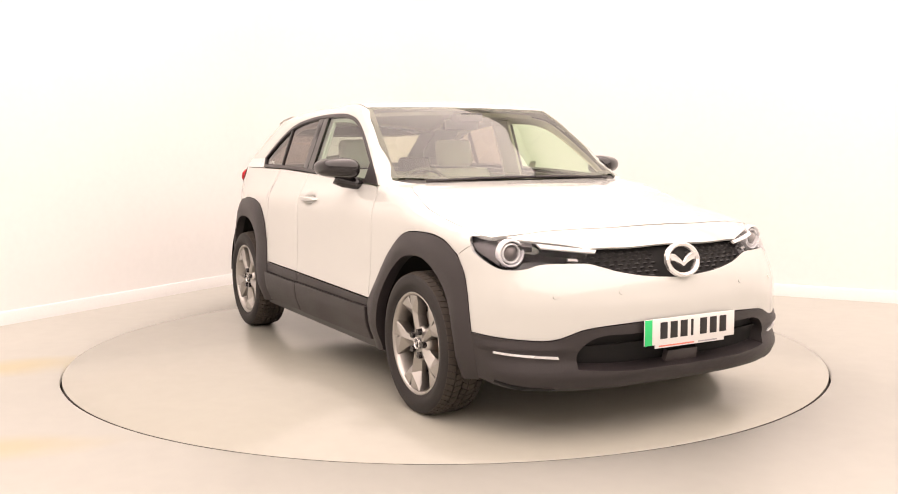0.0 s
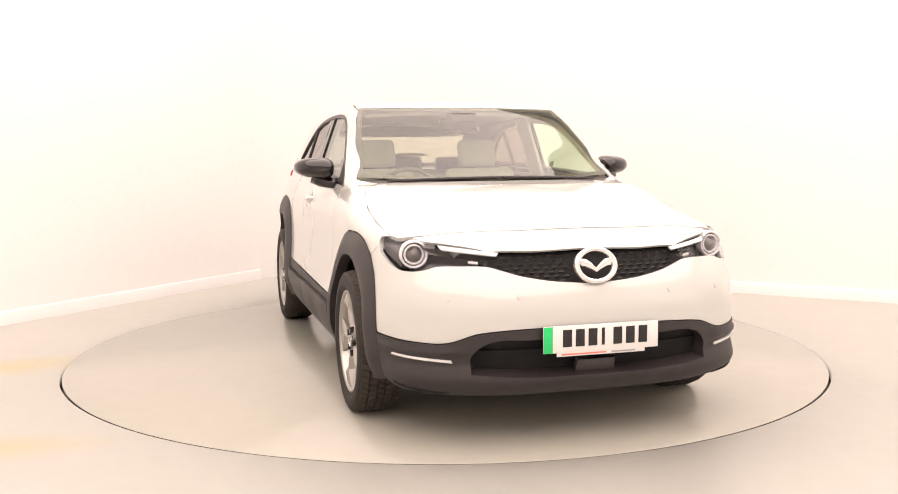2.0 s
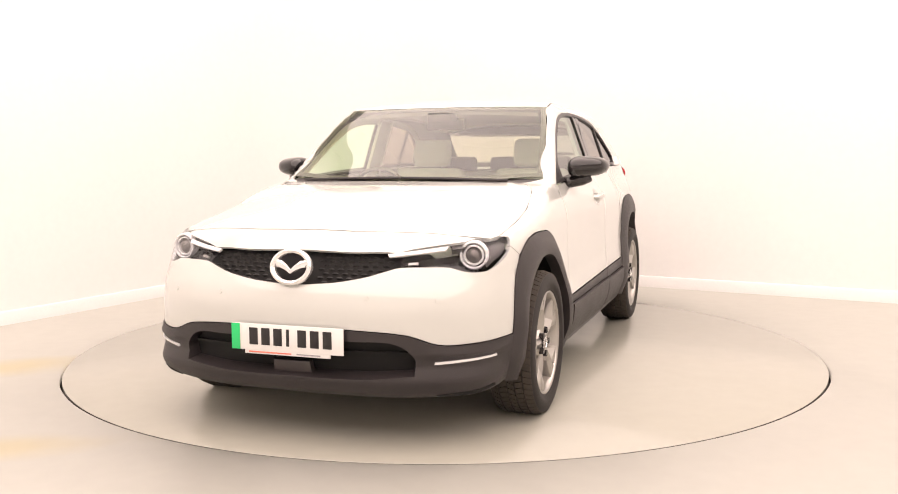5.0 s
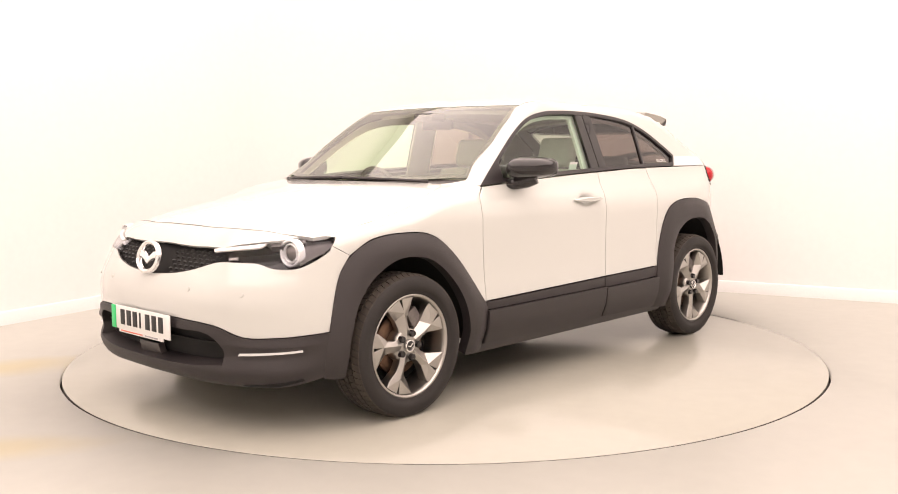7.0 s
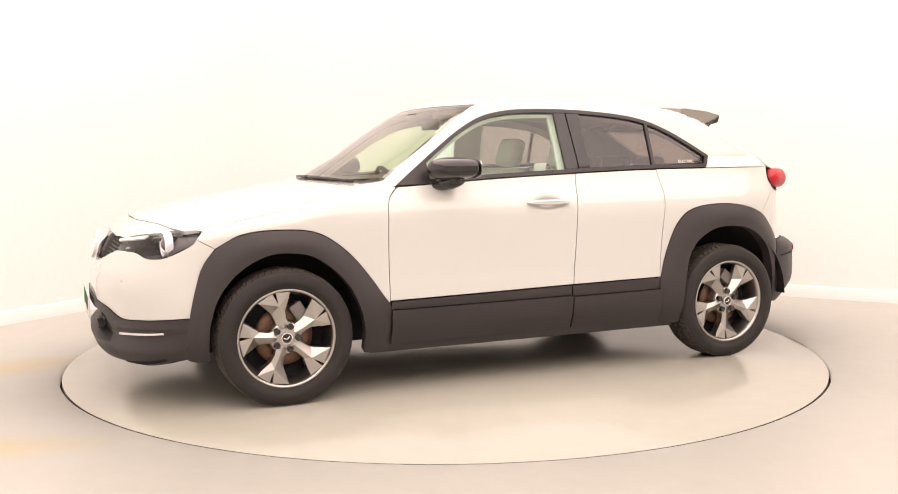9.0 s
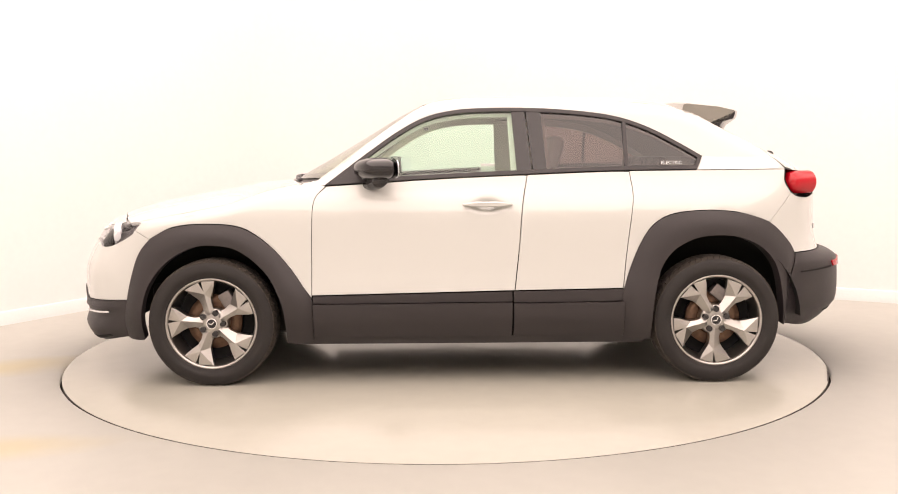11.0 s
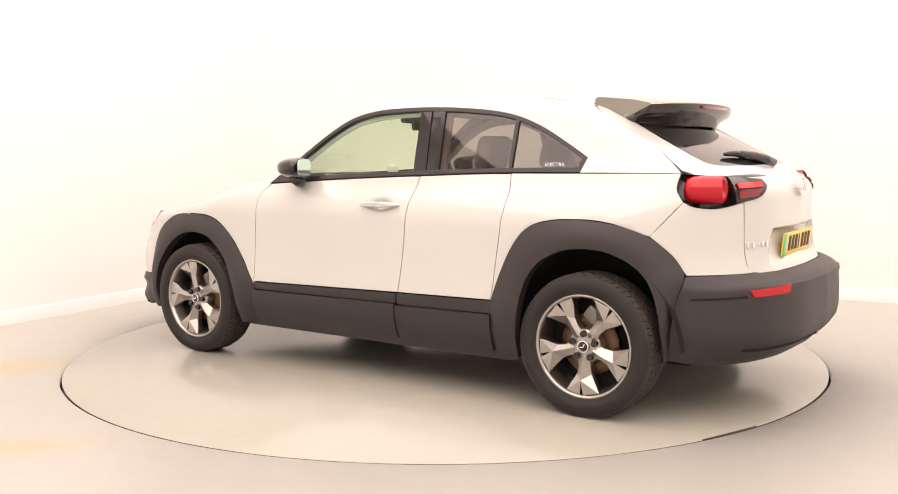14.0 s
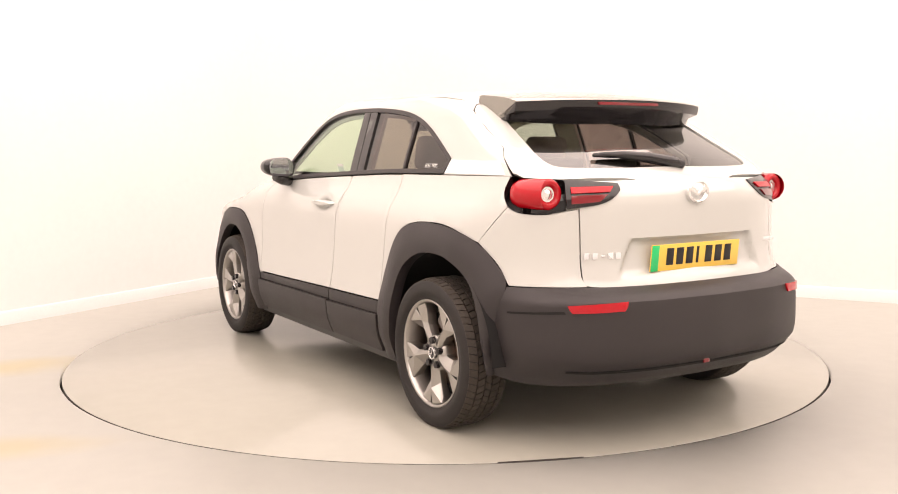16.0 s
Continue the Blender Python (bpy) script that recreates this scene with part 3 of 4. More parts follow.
for sg in (1, -1):
    panel("front_door", outline(front_door), "side", PAINT, car, mirror=sg, step=(0.02, 0.015), push=handle_dish)
    panel("rear_door", outline(rear_door), "side", PAINT, car, mirror=sg)
    panel("front_wing", outline(fender), "side", PAINT, car, mirror=sg, ridge=0.001, step=(0.03, 0.03))
    bmw = skin_bm(bmesh.new(), [(1.735, 0.780), (1.72, 0.784), (1.50, 0.794), (1.25, 0.781), (1.05, 0.751), (0.965, 0.723), (0.905, 0.687), (0.868, 0.646), (0.775, 0.742), (0.765, 0.790), (0.82, 0.793), (0.92, 0.811), (1.05, 0.826), (1.25, 0.843), (1.50, 0.845), (1.70, 0.822)], "top", mirror=sg, off=-0.0012, flange=0, step=(0.03, 0.03))
    part("wing_corner", bmw, PAINT, car)
    panel("rear_quarter", outline(quarter), "side", PAINT, car, mirror=sg)
    panel("side_frame", outline(side_frame), "side", PAINT, car, mirror=sg, step=(0.05, 0.03), flange=0.012)
    # silver strip under the rear pillar
    panel("pillar_strip", outline([(-1.285, 1.183, 1), (-1.258, 1.121, 1), (-1.70, 1.1205, 1), (-1.64, 1.178, 1)]), "side", SILVER, car, "bright silver pillar strip", mirror=sg, off=0.004, flange=0.01)
    # cladding
    band("wheel_arch", resample(outline(ARCH_F, closed=False), 60), resample(outline(ARCH_FI, closed=False), 60), "side", CLAD, car, "grey plastic arch cladding", off=0.006, depth=0.03, mirror=sg, closed=False, lift=(0, 0.014, 0.024, 0.028, 0.022))
    band("wheel_arch", outline(ARCH_R, closed=False), outline(ARCH_RI, closed=False), "side", CLAD, car, "grey plastic arch cladding", off=0.006, depth=0.03, mirror=sg, closed=False, lift=(0, 0.014, 0.024, 0.028, 0.022))
    for x0, x1, za, zb in ((0.797, -0.252, 0.470, 0.490), (-0.260, -0.842, 0.490, 0.499)):
        panel("sill_strip", [(x0, za - 0.004), (x0, 0.428), (x1, 0.434), (x1, zb - 0.004)], "side", CLAD, car, mirror=sg, off=0.002)
        panel("sill_cladding", [(x0, 0.424), (x0, 0.255), (x1, 0.250), (x1, 0.430)], "side", CLAD, car, mirror=sg, off=0.020, ridge=0.006, step=(0.06, 0.03))
    panel("sill", [(0.93, 0.250), (0.90, 0.205), (-0.95, 0.205), (-0.98, 0.246)], "side", BLACK_TRIM, car, mirror=sg, off=0.004)
    # windows
    dlo = outline(hard(DLO_TOP) + [(-1.25, 1.122, 1), (-0.75, 1.116), (-0.30, 1.100), (0.17, 1.080), (0.48, 1.062)], n=6)
    P = np.array(dlo)
    d = np.roll(P, -1, 0) - np.roll(P, 1, 0)
    nrm = np.stack([-d[:, 1], d[:, 0]], 1)
    nrm /= np.linalg.norm(nrm, axis=1, keepdims=True)
    mid_p = P.mean(0)
    nrm *= np.sign(((mid_p - P) * nrm).sum(1).mean())
    inner = P + nrm * 0.020
    band("window_surround", [tuple(p) for p in P], [tuple(p) for p in inner], "side", BLACK_TRIM, car, "black window surround", off=0.003, depth=0.03, mirror=sg)
    top = curve(*sorted(DLO_TOP, key=lambda p: p[0]))
    low = curve(*sorted(BELT, key=lambda p: p[0]))

    def pane(name, x0, x1, mat, label, lean0=0.0, lean1=0.0):
        """A pane between x0 (ahead) and x1, its ends leaning back by lean per metre of height."""
        n = 14
        up = [(x0 + lean0 - (x0 + lean0 - x1 - lean1) * i / n) for i in range(n + 1)]
        dn = [(x0 - (x0 - x1) * i / n) for i in range(n + 1)]
        pts = [(x, float(top(x)) - 0.010) for x in up] + [(x, float(low(x)) + 0.008) for x in reversed(dn)]
        pts = [p for i, p in enumerate(pts) if i == 0 or (abs(p[0] - pts[i - 1][0]) + abs(p[1] - pts[i - 1][1])) > 1e-4]
        return panel(name, pts, "side", mat, car, label, mirror=sg, off=-0.008, flange=0.004, ridge=0, step=(0.06, 0.06))

    pane("front_window", 0.69, -0.29, SIDE_GLASS, "clear front door window")
    pane("rear_window_pane", -0.42, -0.868, DARK_GLASS, "dark privacy glass pane")
    pane("quarter_window", -0.868, -1.25, DARK_GLASS, "dark privacy glass quarter pane")
    panel("pillar_cover", [(-0.262, 1.437), (-0.285, 1.107), (-0.366, 1.110), (-0.332, 1.437)], "side", BLACK_GLOSS, car, "gloss black door pillar", mirror=sg, off=0.000)
    panel("pillar_cover", [(-0.340, 1.437), (-0.373, 1.110), (-0.445, 1.112), (-0.420, 1.434)], "side", BLACK_GLOSS, car, "gloss black door pillar", mirror=sg, off=0.000)
    panel("pillar_trim", [(-0.24, 1.45), (-0.26, 1.04), (-0.47, 1.04), (-0.44, 1.45)], "side", LINING, car, "pale cabin pillar trim", mirror=sg, off=-0.035)
    band("rail_trim", resample(outline([(x, z + 0.012) for x, z in DLO_TOP], closed=False), 50), resample(outline([(x - 0.01, z - 0.035) for x, z in DLO_TOP], closed=False), 50), "side", LINING, car, "pale cabin roof rail trim", off=-0.035, depth=0.01, mirror=sg, closed=False)
    panel("door_card", [(0.66, 1.035), (0.70, 0.68), (-0.90, 0.68), (-0.90, 0.90), (-1.20, 0.95), (-1.20, 1.100), (-0.30, 1.085)], "side", LINING, car, "pale inner door trim", mirror=sg, off=-0.050, flange=0.01, ridge=0)
    panel("division_bar", [(-0.858, 1.386), (-0.862, 1.126), (-0.880, 1.127), (-0.878, 1.380)], "side", BLACK_TRIM, car, mirror=sg, off=0.001)
    panel("mirror_sail", [(0.70, 1.062), (0.55, 1.176), (0.535, 1.068)], "side", BLACK_TRIM, car, mirror=sg, off=0.002)

    # door handle in its dished recess
    bm = bmesh.new()
    hx, hy = -0.125, float(skin_y(-0.125, 0.945))
    pts = [(hx + 0.13 * math.cos(a) * (1 if abs(math.cos(a)) < 0.9 else 1.02), 0.945 + 0.016 * math.sin(a)) for a in np.linspace(0, 2 * math.pi, 24, endpoint=False)]
    a_ = [bm.verts.new((x, sg * (hy - 0.004), z)) for x, z in pts]
    b_ = [bm.verts.new((hx + (x - hx) * 0.97, sg * (hy + 0.030 - 0.5 * (x - hx) ** 2), 0.945 + (z - 0.945) * 0.9)) for x, z in pts]
    c_ = [bm.verts.new((hx + (x - hx) * 0.9, sg * (hy + 0.037 - 0.5 * (x - hx) ** 2), 0.945 + (z - 0.945) * 0.55)) for x, z in pts]
    for u, v in ((a_, b_), (b_, c_)):
        for i in range(24):
            bm.faces.new((u[i], u[(i + 1) % 24], v[(i + 1) % 24], v[i]))
    bm.faces.new(c_)
    bmesh.ops.recalc_face_normals(bm, faces=bm.faces[:])
    part("door_handle", bm, PAINT, car)

# hood, roof, glass ahead
hood = hard([(1.965, 0.0), (1.951, 0.25), (1.908, 0.42), (1.866, 0.54), (1.840, 0.63), (1.783, 0.756)]) + [(1.72, 0.780), (1.50, 0.790), (1.25, 0.777), (1.05, 0.747), (0.963, 0.719), (0.902, 0.683), (0.872, 0.640, 1), (0.945, 0.45), (0.990, 0.2), (1.005, 0.0)]
hood_o = [(x, y) for x, y in outline(hood, closed=False)]
panel("hood", hood_o + [(x, -y) for x, y in hood_o[::-1][1:-1]], "top", PAINT, car, step=(0.05, 0.05))
np_half = outline(hard([(1.972, 0.0), (1.958, 0.25), (1.915, 0.42), (1.873, 0.54), (1.847, 0.632), (1.822, 0.705)]) + [(1.872, 0.672), (1.946, 0.575), (2.026, 0.436, 1), (2.055, 0.25), (2.062, 0.0)], closed=False)
panel("nose_panel", np_half + [(x, -y) for x, y in np_half[::-1][1:-1]], "top", PAINT, car, step=(0.02, 0.04), flange=0.012)
ws_half = outline(hard([(0.975, 0.0), (0.958, 0.20), (0.895, 0.45), (0.762, 0.733)]) + [(0.50, 0.685), (0.33, 0.649), (0.20, 0.619, 1), (0.235, 0.42), (0.257, 0.2), (0.265, 0.0)], closed=False)
panel("windscreen", ws_half + [(x, -y) for x, y in ws_half[::-1][1:-1]], "top", WIND_GLASS, car, "clear laminated windscreen", step=(0.06, 0.06), off=-0.002, flange=0.004, ridge=0)
wi = np.array(ws_half + [(x, -y) for x, y in ws_half[::-1][1:-1]])
cen = np.array([0.50, 0.0])
inn = cen + (wi - cen) * np.array([0.94, 0.955])
band("screen_surround", [tuple(p) for p in wi], [tuple(p) for p in inn], "top", BLACK_TRIM, car, "black ceramic windscreen border", off=-0.004, depth=0.002)
rf = outline(hard([(0.258, 0.0), (0.250, 0.2), (0.228, 0.42), (0.193, 0.618)]) + [(0.05, 0.613), (-0.10, 0.610), (-0.40, 0.603), (-0.80, 0.595), (-1.15, 0.585), (-1.228, 0.585, 1), (-1.245, 0.3), (-1.25, 0.0)], closed=False)
panel("roof", rf + [(x, -y) for x, y in rf[::-1][1:-1]], "top", PAINT, car, step=(0.06, 0.06))
panel("headlining", [(0.17, 0.56), (-1.25, 0.56), (-1.25, -0.56), (0.17, -0.56)], "top", LINING, car, step=(0.1, 0.1), off=-0.05, flange=0.02)
# cowl with wipers
panel("cowl", [(1.02, 0.0), (0.955, 0.45), (0.875, 0.648), (0.775, 0.725), (0.880, 0.45), (0.955, 0.0), (0.880, -0.45), (0.775, -0.725), (0.875, -0.648), (0.955, -0.45)], "top", BLACK_TRIM, car, off=-0.010, step=(0.05, 0.08))
for y0, y1 in ((-0.60, 0.02), (0.02, 0.58)):
    bm = bmesh.new()
    ln = [(0.985 - 0.26 * y * y, y) for y in np.linspace(y0, y1, 9)]
    tube(bm, [(x - 0.005, y, float(skin_z(x - 0.005, y)) + 0.010) for x, y in ln], 0.009, 6)
    part("windscreen_wiper", bm, BLACK_TRIM, car)

# tailgate
hf = outline(hard([(-1.255, 0.004), (-1.25, 0.3), (-1.242, 0.582)]) + [(-1.302, 0.636), (-1.42, 0.660), (-1.60, 0.686), (-1.645, GATE_EDGE[3][1] - 0.004), (-1.69, GATE_EDGE[4][1] - 0.004), (-1.735, GATE_EDGE[5][1] - 0.004, 1), (-1.80, float(skin_y(-1.80, 1.106)) - 0.004), (-1.88, float(skin_y(-1.88, 1.104)) - 0.004), (-1.965, float(skin_y(-1.965, 1.102)) - 0.004), (-2.015, 0.25), (-2.025, 0.0)], closed=False)
hw = outline(hard([(-1.37, 0.004), (-1.37, 0.40), (-1.40, 0.545)]) + [(-1.60, 0.575), (-1.74, 0.592), (-1.80, 0.568), (-1.842, 0.46), (-1.882, 0.24), (-1.892, 0.0)], closed=False)
ring_pts = hf + [(x, -y) for x, y in hf[::-1][1:]] + [(x, -y) for x, y in hw] + [(x, y) for x, y in hw[::-1][1:]]
panel("tailgate_frame", ring_pts, "top", PAINT, car, step=(0.04, 0.04), ridge=0)
panel("rear_screen", hw[1:] + [(x, -y) for x, y in hw[::-1][1:-1]], "top", REAR_GLASS, car, "dark tinted rear screen", step=(0.06, 0.06), off=-0.006, flange=0.004, ridge=0)
gate = [tail(0.0, 1.098), tail(0.30, 1.098), tail(0.56, 1.095, 1), tail(0.566, 1.02), tail(0.562, 0.92), tail(0.562, 0.72), tail(0.550, 0.678), tail(0.30, 0.672), tail(0.0, 0.672)]


def ease(v):
    v = np.clip(v, 0, 1)
    return v * v * (3 - 2 * v)


def plate_recess(uv, p, nm):
    y, z = np.abs(p[:, 1]), p[:, 2]
    k = ease((0.865 - z) / 0.02) * ease((z - 0.69) / 0.05) * ease((0.385 + (0.80 - z) * 0.45 - y) / 0.03)
    return p - nm * (0.026 * k)[:, None]


panel("tailgate", outline(mirrored(gate)), "tail", PAINT, car, step=(0.8, 0.012), push=plate_recess)
for sg in (1, -1):
    corner = [tail(0.570, 0.985, 1), tail(0.567, 0.92), tail(0.567, 0.72), tail(0.555, 0.675, 1), tail_x(-1.781, 0.674, 1), tail_x(-1.722, 0.757), tail_x(-1.6265, 0.842, 1), tail_x(-1.7556, 0.992, 1), tail_x(-1.80, 0.970), tail(0.683, 0.963), tail(0.625, 0.975)]
    panel("rear_corner", outline(corner), "tail", PAINT, car, step=(2.5, 0.04), mirror=sg)
    # rear lamp
    pocket = [tail(0.612, 1.098, 1), tail(0.610, 1.04), tail(0.612, 0.980, 1), tail(0.683, 0.967), tail_x(-1.80, 0.974), tail_x(-1.757, 0.997), tail_x(-1.726, 1.055), tail_x(-1.734, 1.114, 1)]
    lt = panel("rear_lamp", outline(pocket), "tail", BLACK_GLOSS, car, "rear lamp with red round lens", step=(2.0, 0.03), mirror=sg, off=-0.050, flange=-0.054, ridge=0)
    inner_l = [tail(0.395, 1.085, 1), tail(0.40, 1.055), tail(0.47, 1.010), tail(0.608, 0.986, 1), tail(0.608, 1.100, 1)]
    panel("gate_lamp", outline(inner_l), "tail", BLACK_GLOSS, lt, step=(2.0, 0.03), mirror=sg, off=0.005, flange=0.02)
    bm = bmesh.new()
    m = pose(-1.885, sg * 0.668, 1.046, 0, 0, 90) @ pose(0, 0, 0, 0, 0, -sg * 4)
    mb = pose(-1.885, sg * 0.668, 1.046, 0, 0, 90) @ pose(0, 0, 0, 0, 0, sg * 24)
    lathe(bm, [(0.063, 0.0), (0.063, -0.06), (0.060, -0.12), (0.050, -0.148), (0.0, -0.160)], 40, mb)
    part("red_lens", bm, RED_LENS, lt, "red barrel lens")
    bar = [tail(0.425, 1.070, 1), tail(0.595, 1.068, 1), tail(0.595, 1.046, 1), tail(0.445, 1.050, 1)]
    panel("light_bar", outline(bar), "tail", RED_LENS, lt, step=(2.0, 0.02), mirror=sg, off=0.011, flange=0.006)
    bar = [tail(0.455, 1.042, 1), tail(0.595, 1.038, 1), tail(0.595, 1.006, 1), tail(0.49, 1.014, 1)]
    panel("light_bar", outline(bar), "tail", RED_DARK, lt, step=(2.0, 0.02), mirror=sg, off=0.009, flange=0.006)
    bm = bmesh.new()
    lathe(bm, [(0.029, -0.022), (0.033, 0.000), (0.041, 0.011), (0.055, 0.011), (0.063, 0.0), (0.0635, -0.01)], 40, m)
    part("lens_ring", bm, RED_LENS, lt)
    bm = bmesh.new()
    lathe(bm, [(0.0, 0.004), (0.010, 0.003), (0.020, -0.008), (0.031, -0.006)], 32, m)
    part("reflector", bm, CHROME, lt)

# rear bumper
rb = [tail(0.0, 0.668), tail(0.30, 0.668), tail(0.60, 0.670), tail_x(-1.778, 0.668, 1), tail_x(-1.745, 0.54), tail_x(-1.725, 0.40), tail_x(-1.715, 0.295, 1), tail(0.72, 0.275), tail(0.4, 0.285), tail(0.0, 0.285)]


def bumper_push(uv, p, nm):
    z = uv[:, 1]
    k = np.clip((z - 0.25) / 0.15, 0, 1) * np.clip((0.672 - z) / 0.063, 0, 1)
    fade = np.clip((57 - np.abs(uv[:, 0])) / 22, 0.03, 1)
    return p + nm * (0.062 * k * fade)[:, None]


panel("rear_bumper", outline(mirrored(rb)), "tail", CLAD, car, "grey plastic rear bumper", step=(2.5, 0.0105), off=0.006, push=bumper_push)
for sg in (1, -1):
    # thin black strip on the bumper: shade of the groove beside the reflector, as colour
    pk = [tail(0.655, 0.588, 1), tail(0.72, 0.582), tail_x(-1.80, 0.574, 1), tail_x(-1.80, 0.566, 1), tail(0.72, 0.573), tail(0.650, 0.577, 1)]
    panel("groove_shade", outline(pk), "tail", BLACK_DEEP, car, step=(2.0, 0.0105), mirror=sg, off=0.009, flange=0.004, ridge=0, push=bumper_push)
    rr = [tail(0.445, 0.610, 1), tail(0.645, 0.605, 1), tail(0.632, 0.580, 1), tail(0.462, 0.586, 1)]
    panel("rear_reflector", outline(rr), "tail", RED_LENS, car, "red rear reflector", step=(2.0, 0.0105), mirror=sg, off=0.013, flange=0.006, push=bumper_push)

panel("lower_insert", outline(mirrored([tail(0.0, 0.366), tail(0.40, 0.364), tail(0.64, 0.356, 1), tail(0.64, 0.348, 1), tail(0.40, 0.352), tail(0.0, 0.353)])), "tail", BLACK_DEEP, car, "black groove in the lower bumper", step=(2.5, 0.0105), off=0.010, flange=0.008, push=bumper_push)
bm = bmesh.new()
box(bm, -2.150, 0.045, 0.362, 0.030, 0.034, 0.052, 0.004)
part("fog_lamp", bm, RED_DARK, car, "dark red rear fog lamp")

# nose
fb = [nose(0.0, 0.672), nose(0.09, 0.676), nose(0.20, 0.686), nose(0.32, 0.708), nose(0.40, 0.731), nose(0.46, 0.747), nose(0.56, 0.749), nose(0.65, 0.746), nose(0.695, 0.731), nose(0.74, 0.724), nose(0.787, 0.729), nose(0.818, 0.753), nose_x(1.752, 0.795), nose_x(1.7385, 0.8163, 1), nose_x(1.6597, 0.7713, 1), nose_x(1.718, 0.69), nose_x(1.758, 0.56),
      nose_x(1.777, 0.452, 1), nose(0.74, 0.440), nose(0.63, 0.441), nose(0.50, 0.484), nose(0.26, 0.500), nose(0.0, 0.500)]
panel("front_bumper", outline(mirrored(fb)), "nose", PAINT, car, step=(2.5, 0.03))
lb = [nose(0.0, 0.496), nose(0.26, 0.496), nose(0.50, 0.480), nose(0.63, 0.437), nose(0.74, 0.436), nose_x(1.782, 0.448, 1), nose_x(1.80, 0.34), nose_x(1.79, 0.252, 1), nose(0.74, 0.235), nose(0.5, 0.220), nose(0.0, 0.212)]
lo = outline(lb, closed=False)


def lip_push(uv, p, nm):
    """The lower lip stands forward; a soft rib runs under the upper edge at the sides."""
    z, y = p[:, 2], np.abs(p[:, 1])
    lip = np.clip((0.352 - z) / 0.055, 0, 1) * np.clip((z - 0.20) / 0.05, 0, 1) * np.clip((p[:, 0] - 1.80) / 0.15, 0, 1)
    rib = np.clip(1 - np.abs(z - 0.405) / 0.022, 0, 1) * np.clip((y - 0.55) / 0.06, 0, 1) * np.clip((p[:, 0] - 1.80) / 0.10, 0, 1)
    return p + nm * (0.030 * lip + 0.014 * rib)[:, None]


hole = outline([nose(0.0, 0.452), nose(0.30, 0.452), nose(0.46, 0.446), nose(0.535, 0.385), nose(0.53, 0.318, 1), nose(0.3, 0.304), nose(0.0, 0.302)], closed=False)
e = 0.02
ring_pts = [(e, lo[0][1])] + lo[1:] + [(-u, v) for u, v in lo[::-1][1:-1]] + [(-e, lo[0][1]), (-e, hole[0][1])] + [(-u, v) for u, v in hole[1:]] + hole[::-1][1:-1] + [(e, hole[0][1])]
panel("lower_bumper", ring_pts, "nose", CLAD, car, "grey plastic lower front bumper", step=(2.5, 0.0125), off=0.006, flange=0.10, ridge=0, push=lip_push)
inl = outline(mirrored([nose(0.0, 0.46), nose(0.46, 0.455), nose(0.55, 0.385), nose(0.55, 0.31), nose(0.0, 0.295)]))
intake = panel("air_intake", inl, "nose", BLACK_DEEP, car, "black lower air intake", step=(3, 0.05), off=-0.045, flange=0)
panel("intake_bar", mirrored([nose(0.0, 0.400), nose(0.52, 0.400), nose(0.52, 0.388), nose(0.0, 0.388)]), "nose", BLACK_DEEP, intake, step=(3, 0.02), off=-0.03, flange=0.02, ridge=0)
panel("sensor_cover", mirrored([nose(0.0, 0.352), nose(0.085, 0.352), nose(0.09, 0.30), nose(0.0, 0.298)]), "nose", CLAD_SATIN, intake, step=(3, 0.02), off=-0.004, flange=0.03)
gr = mirrored([nose(0.0, 0.816), nose(0.42, 0.812, 1), nose(0.47, 0.770, 1), nose(0.455, 0.742, 1), nose(0.34, 0.706), nose(0.18, 0.676), nose(0.0, 0.662)])
grille = panel("grille", outline(gr), "nose", BLACK_DEEP, car, "black hexagon mesh grille", step=(3, 0.03), off=-0.030, flange=0)
bm = bmesh.new()
for r in range(7):
    z = 0.694 + r * 0.0175
    for k in range(-10, 11):
        y = (k + 0.5 * (r % 2)) * 0.044
        if abs(y) > 0.42 or z < 0.688 + 0.30 * y * y or (abs(y) < 0.10 and z < 0.80):
            continue
        c = [nose(y - 0.017, z), nose(y - 0.008, z + 0.0055), nose(y + 0.008, z + 0.0055), nose(y + 0.017, z), nose(y + 0.008, z - 0.0055), nose(y - 0.008, z - 0.0055)]
        p = project([q[:2] for q in c], "nose")
        nn = normals(p)
        A = [bm.verts.new(q) for q in p - nn * 0.029]
        tip = bm.verts.new(p.mean(0) - nn[0] * 0.020 - np.array([0, 0, 0.003]))
        for i in range(6):
            bm.faces.new((A[i], A[(i + 1) % 6], tip))
bmesh.ops.recalc_face_normals(bm, faces=bm.faces[:])
tagged(part("grille_mesh", bm, GRILLE, grille), kind="stuff")
panel("grille_edge", outline(mirrored([nose(0.0, 0.676), nose(0.09, 0.680), nose(0.20, 0.690), nose(0.32, 0.712), nose(0.40, 0.735), nose(0.46, 0.751, 1), nose(0.46, 0.746, 1), nose(0.40, 0.730), nose(0.32, 0.707), nose(0.20, 0.685), nose(0.09, 0.675), nose(0.0, 0.670)])), "nose", BLACK_GLOSS, grille, step=(3, 0.05), off=-0.004, flange=0.02, ridge=0)


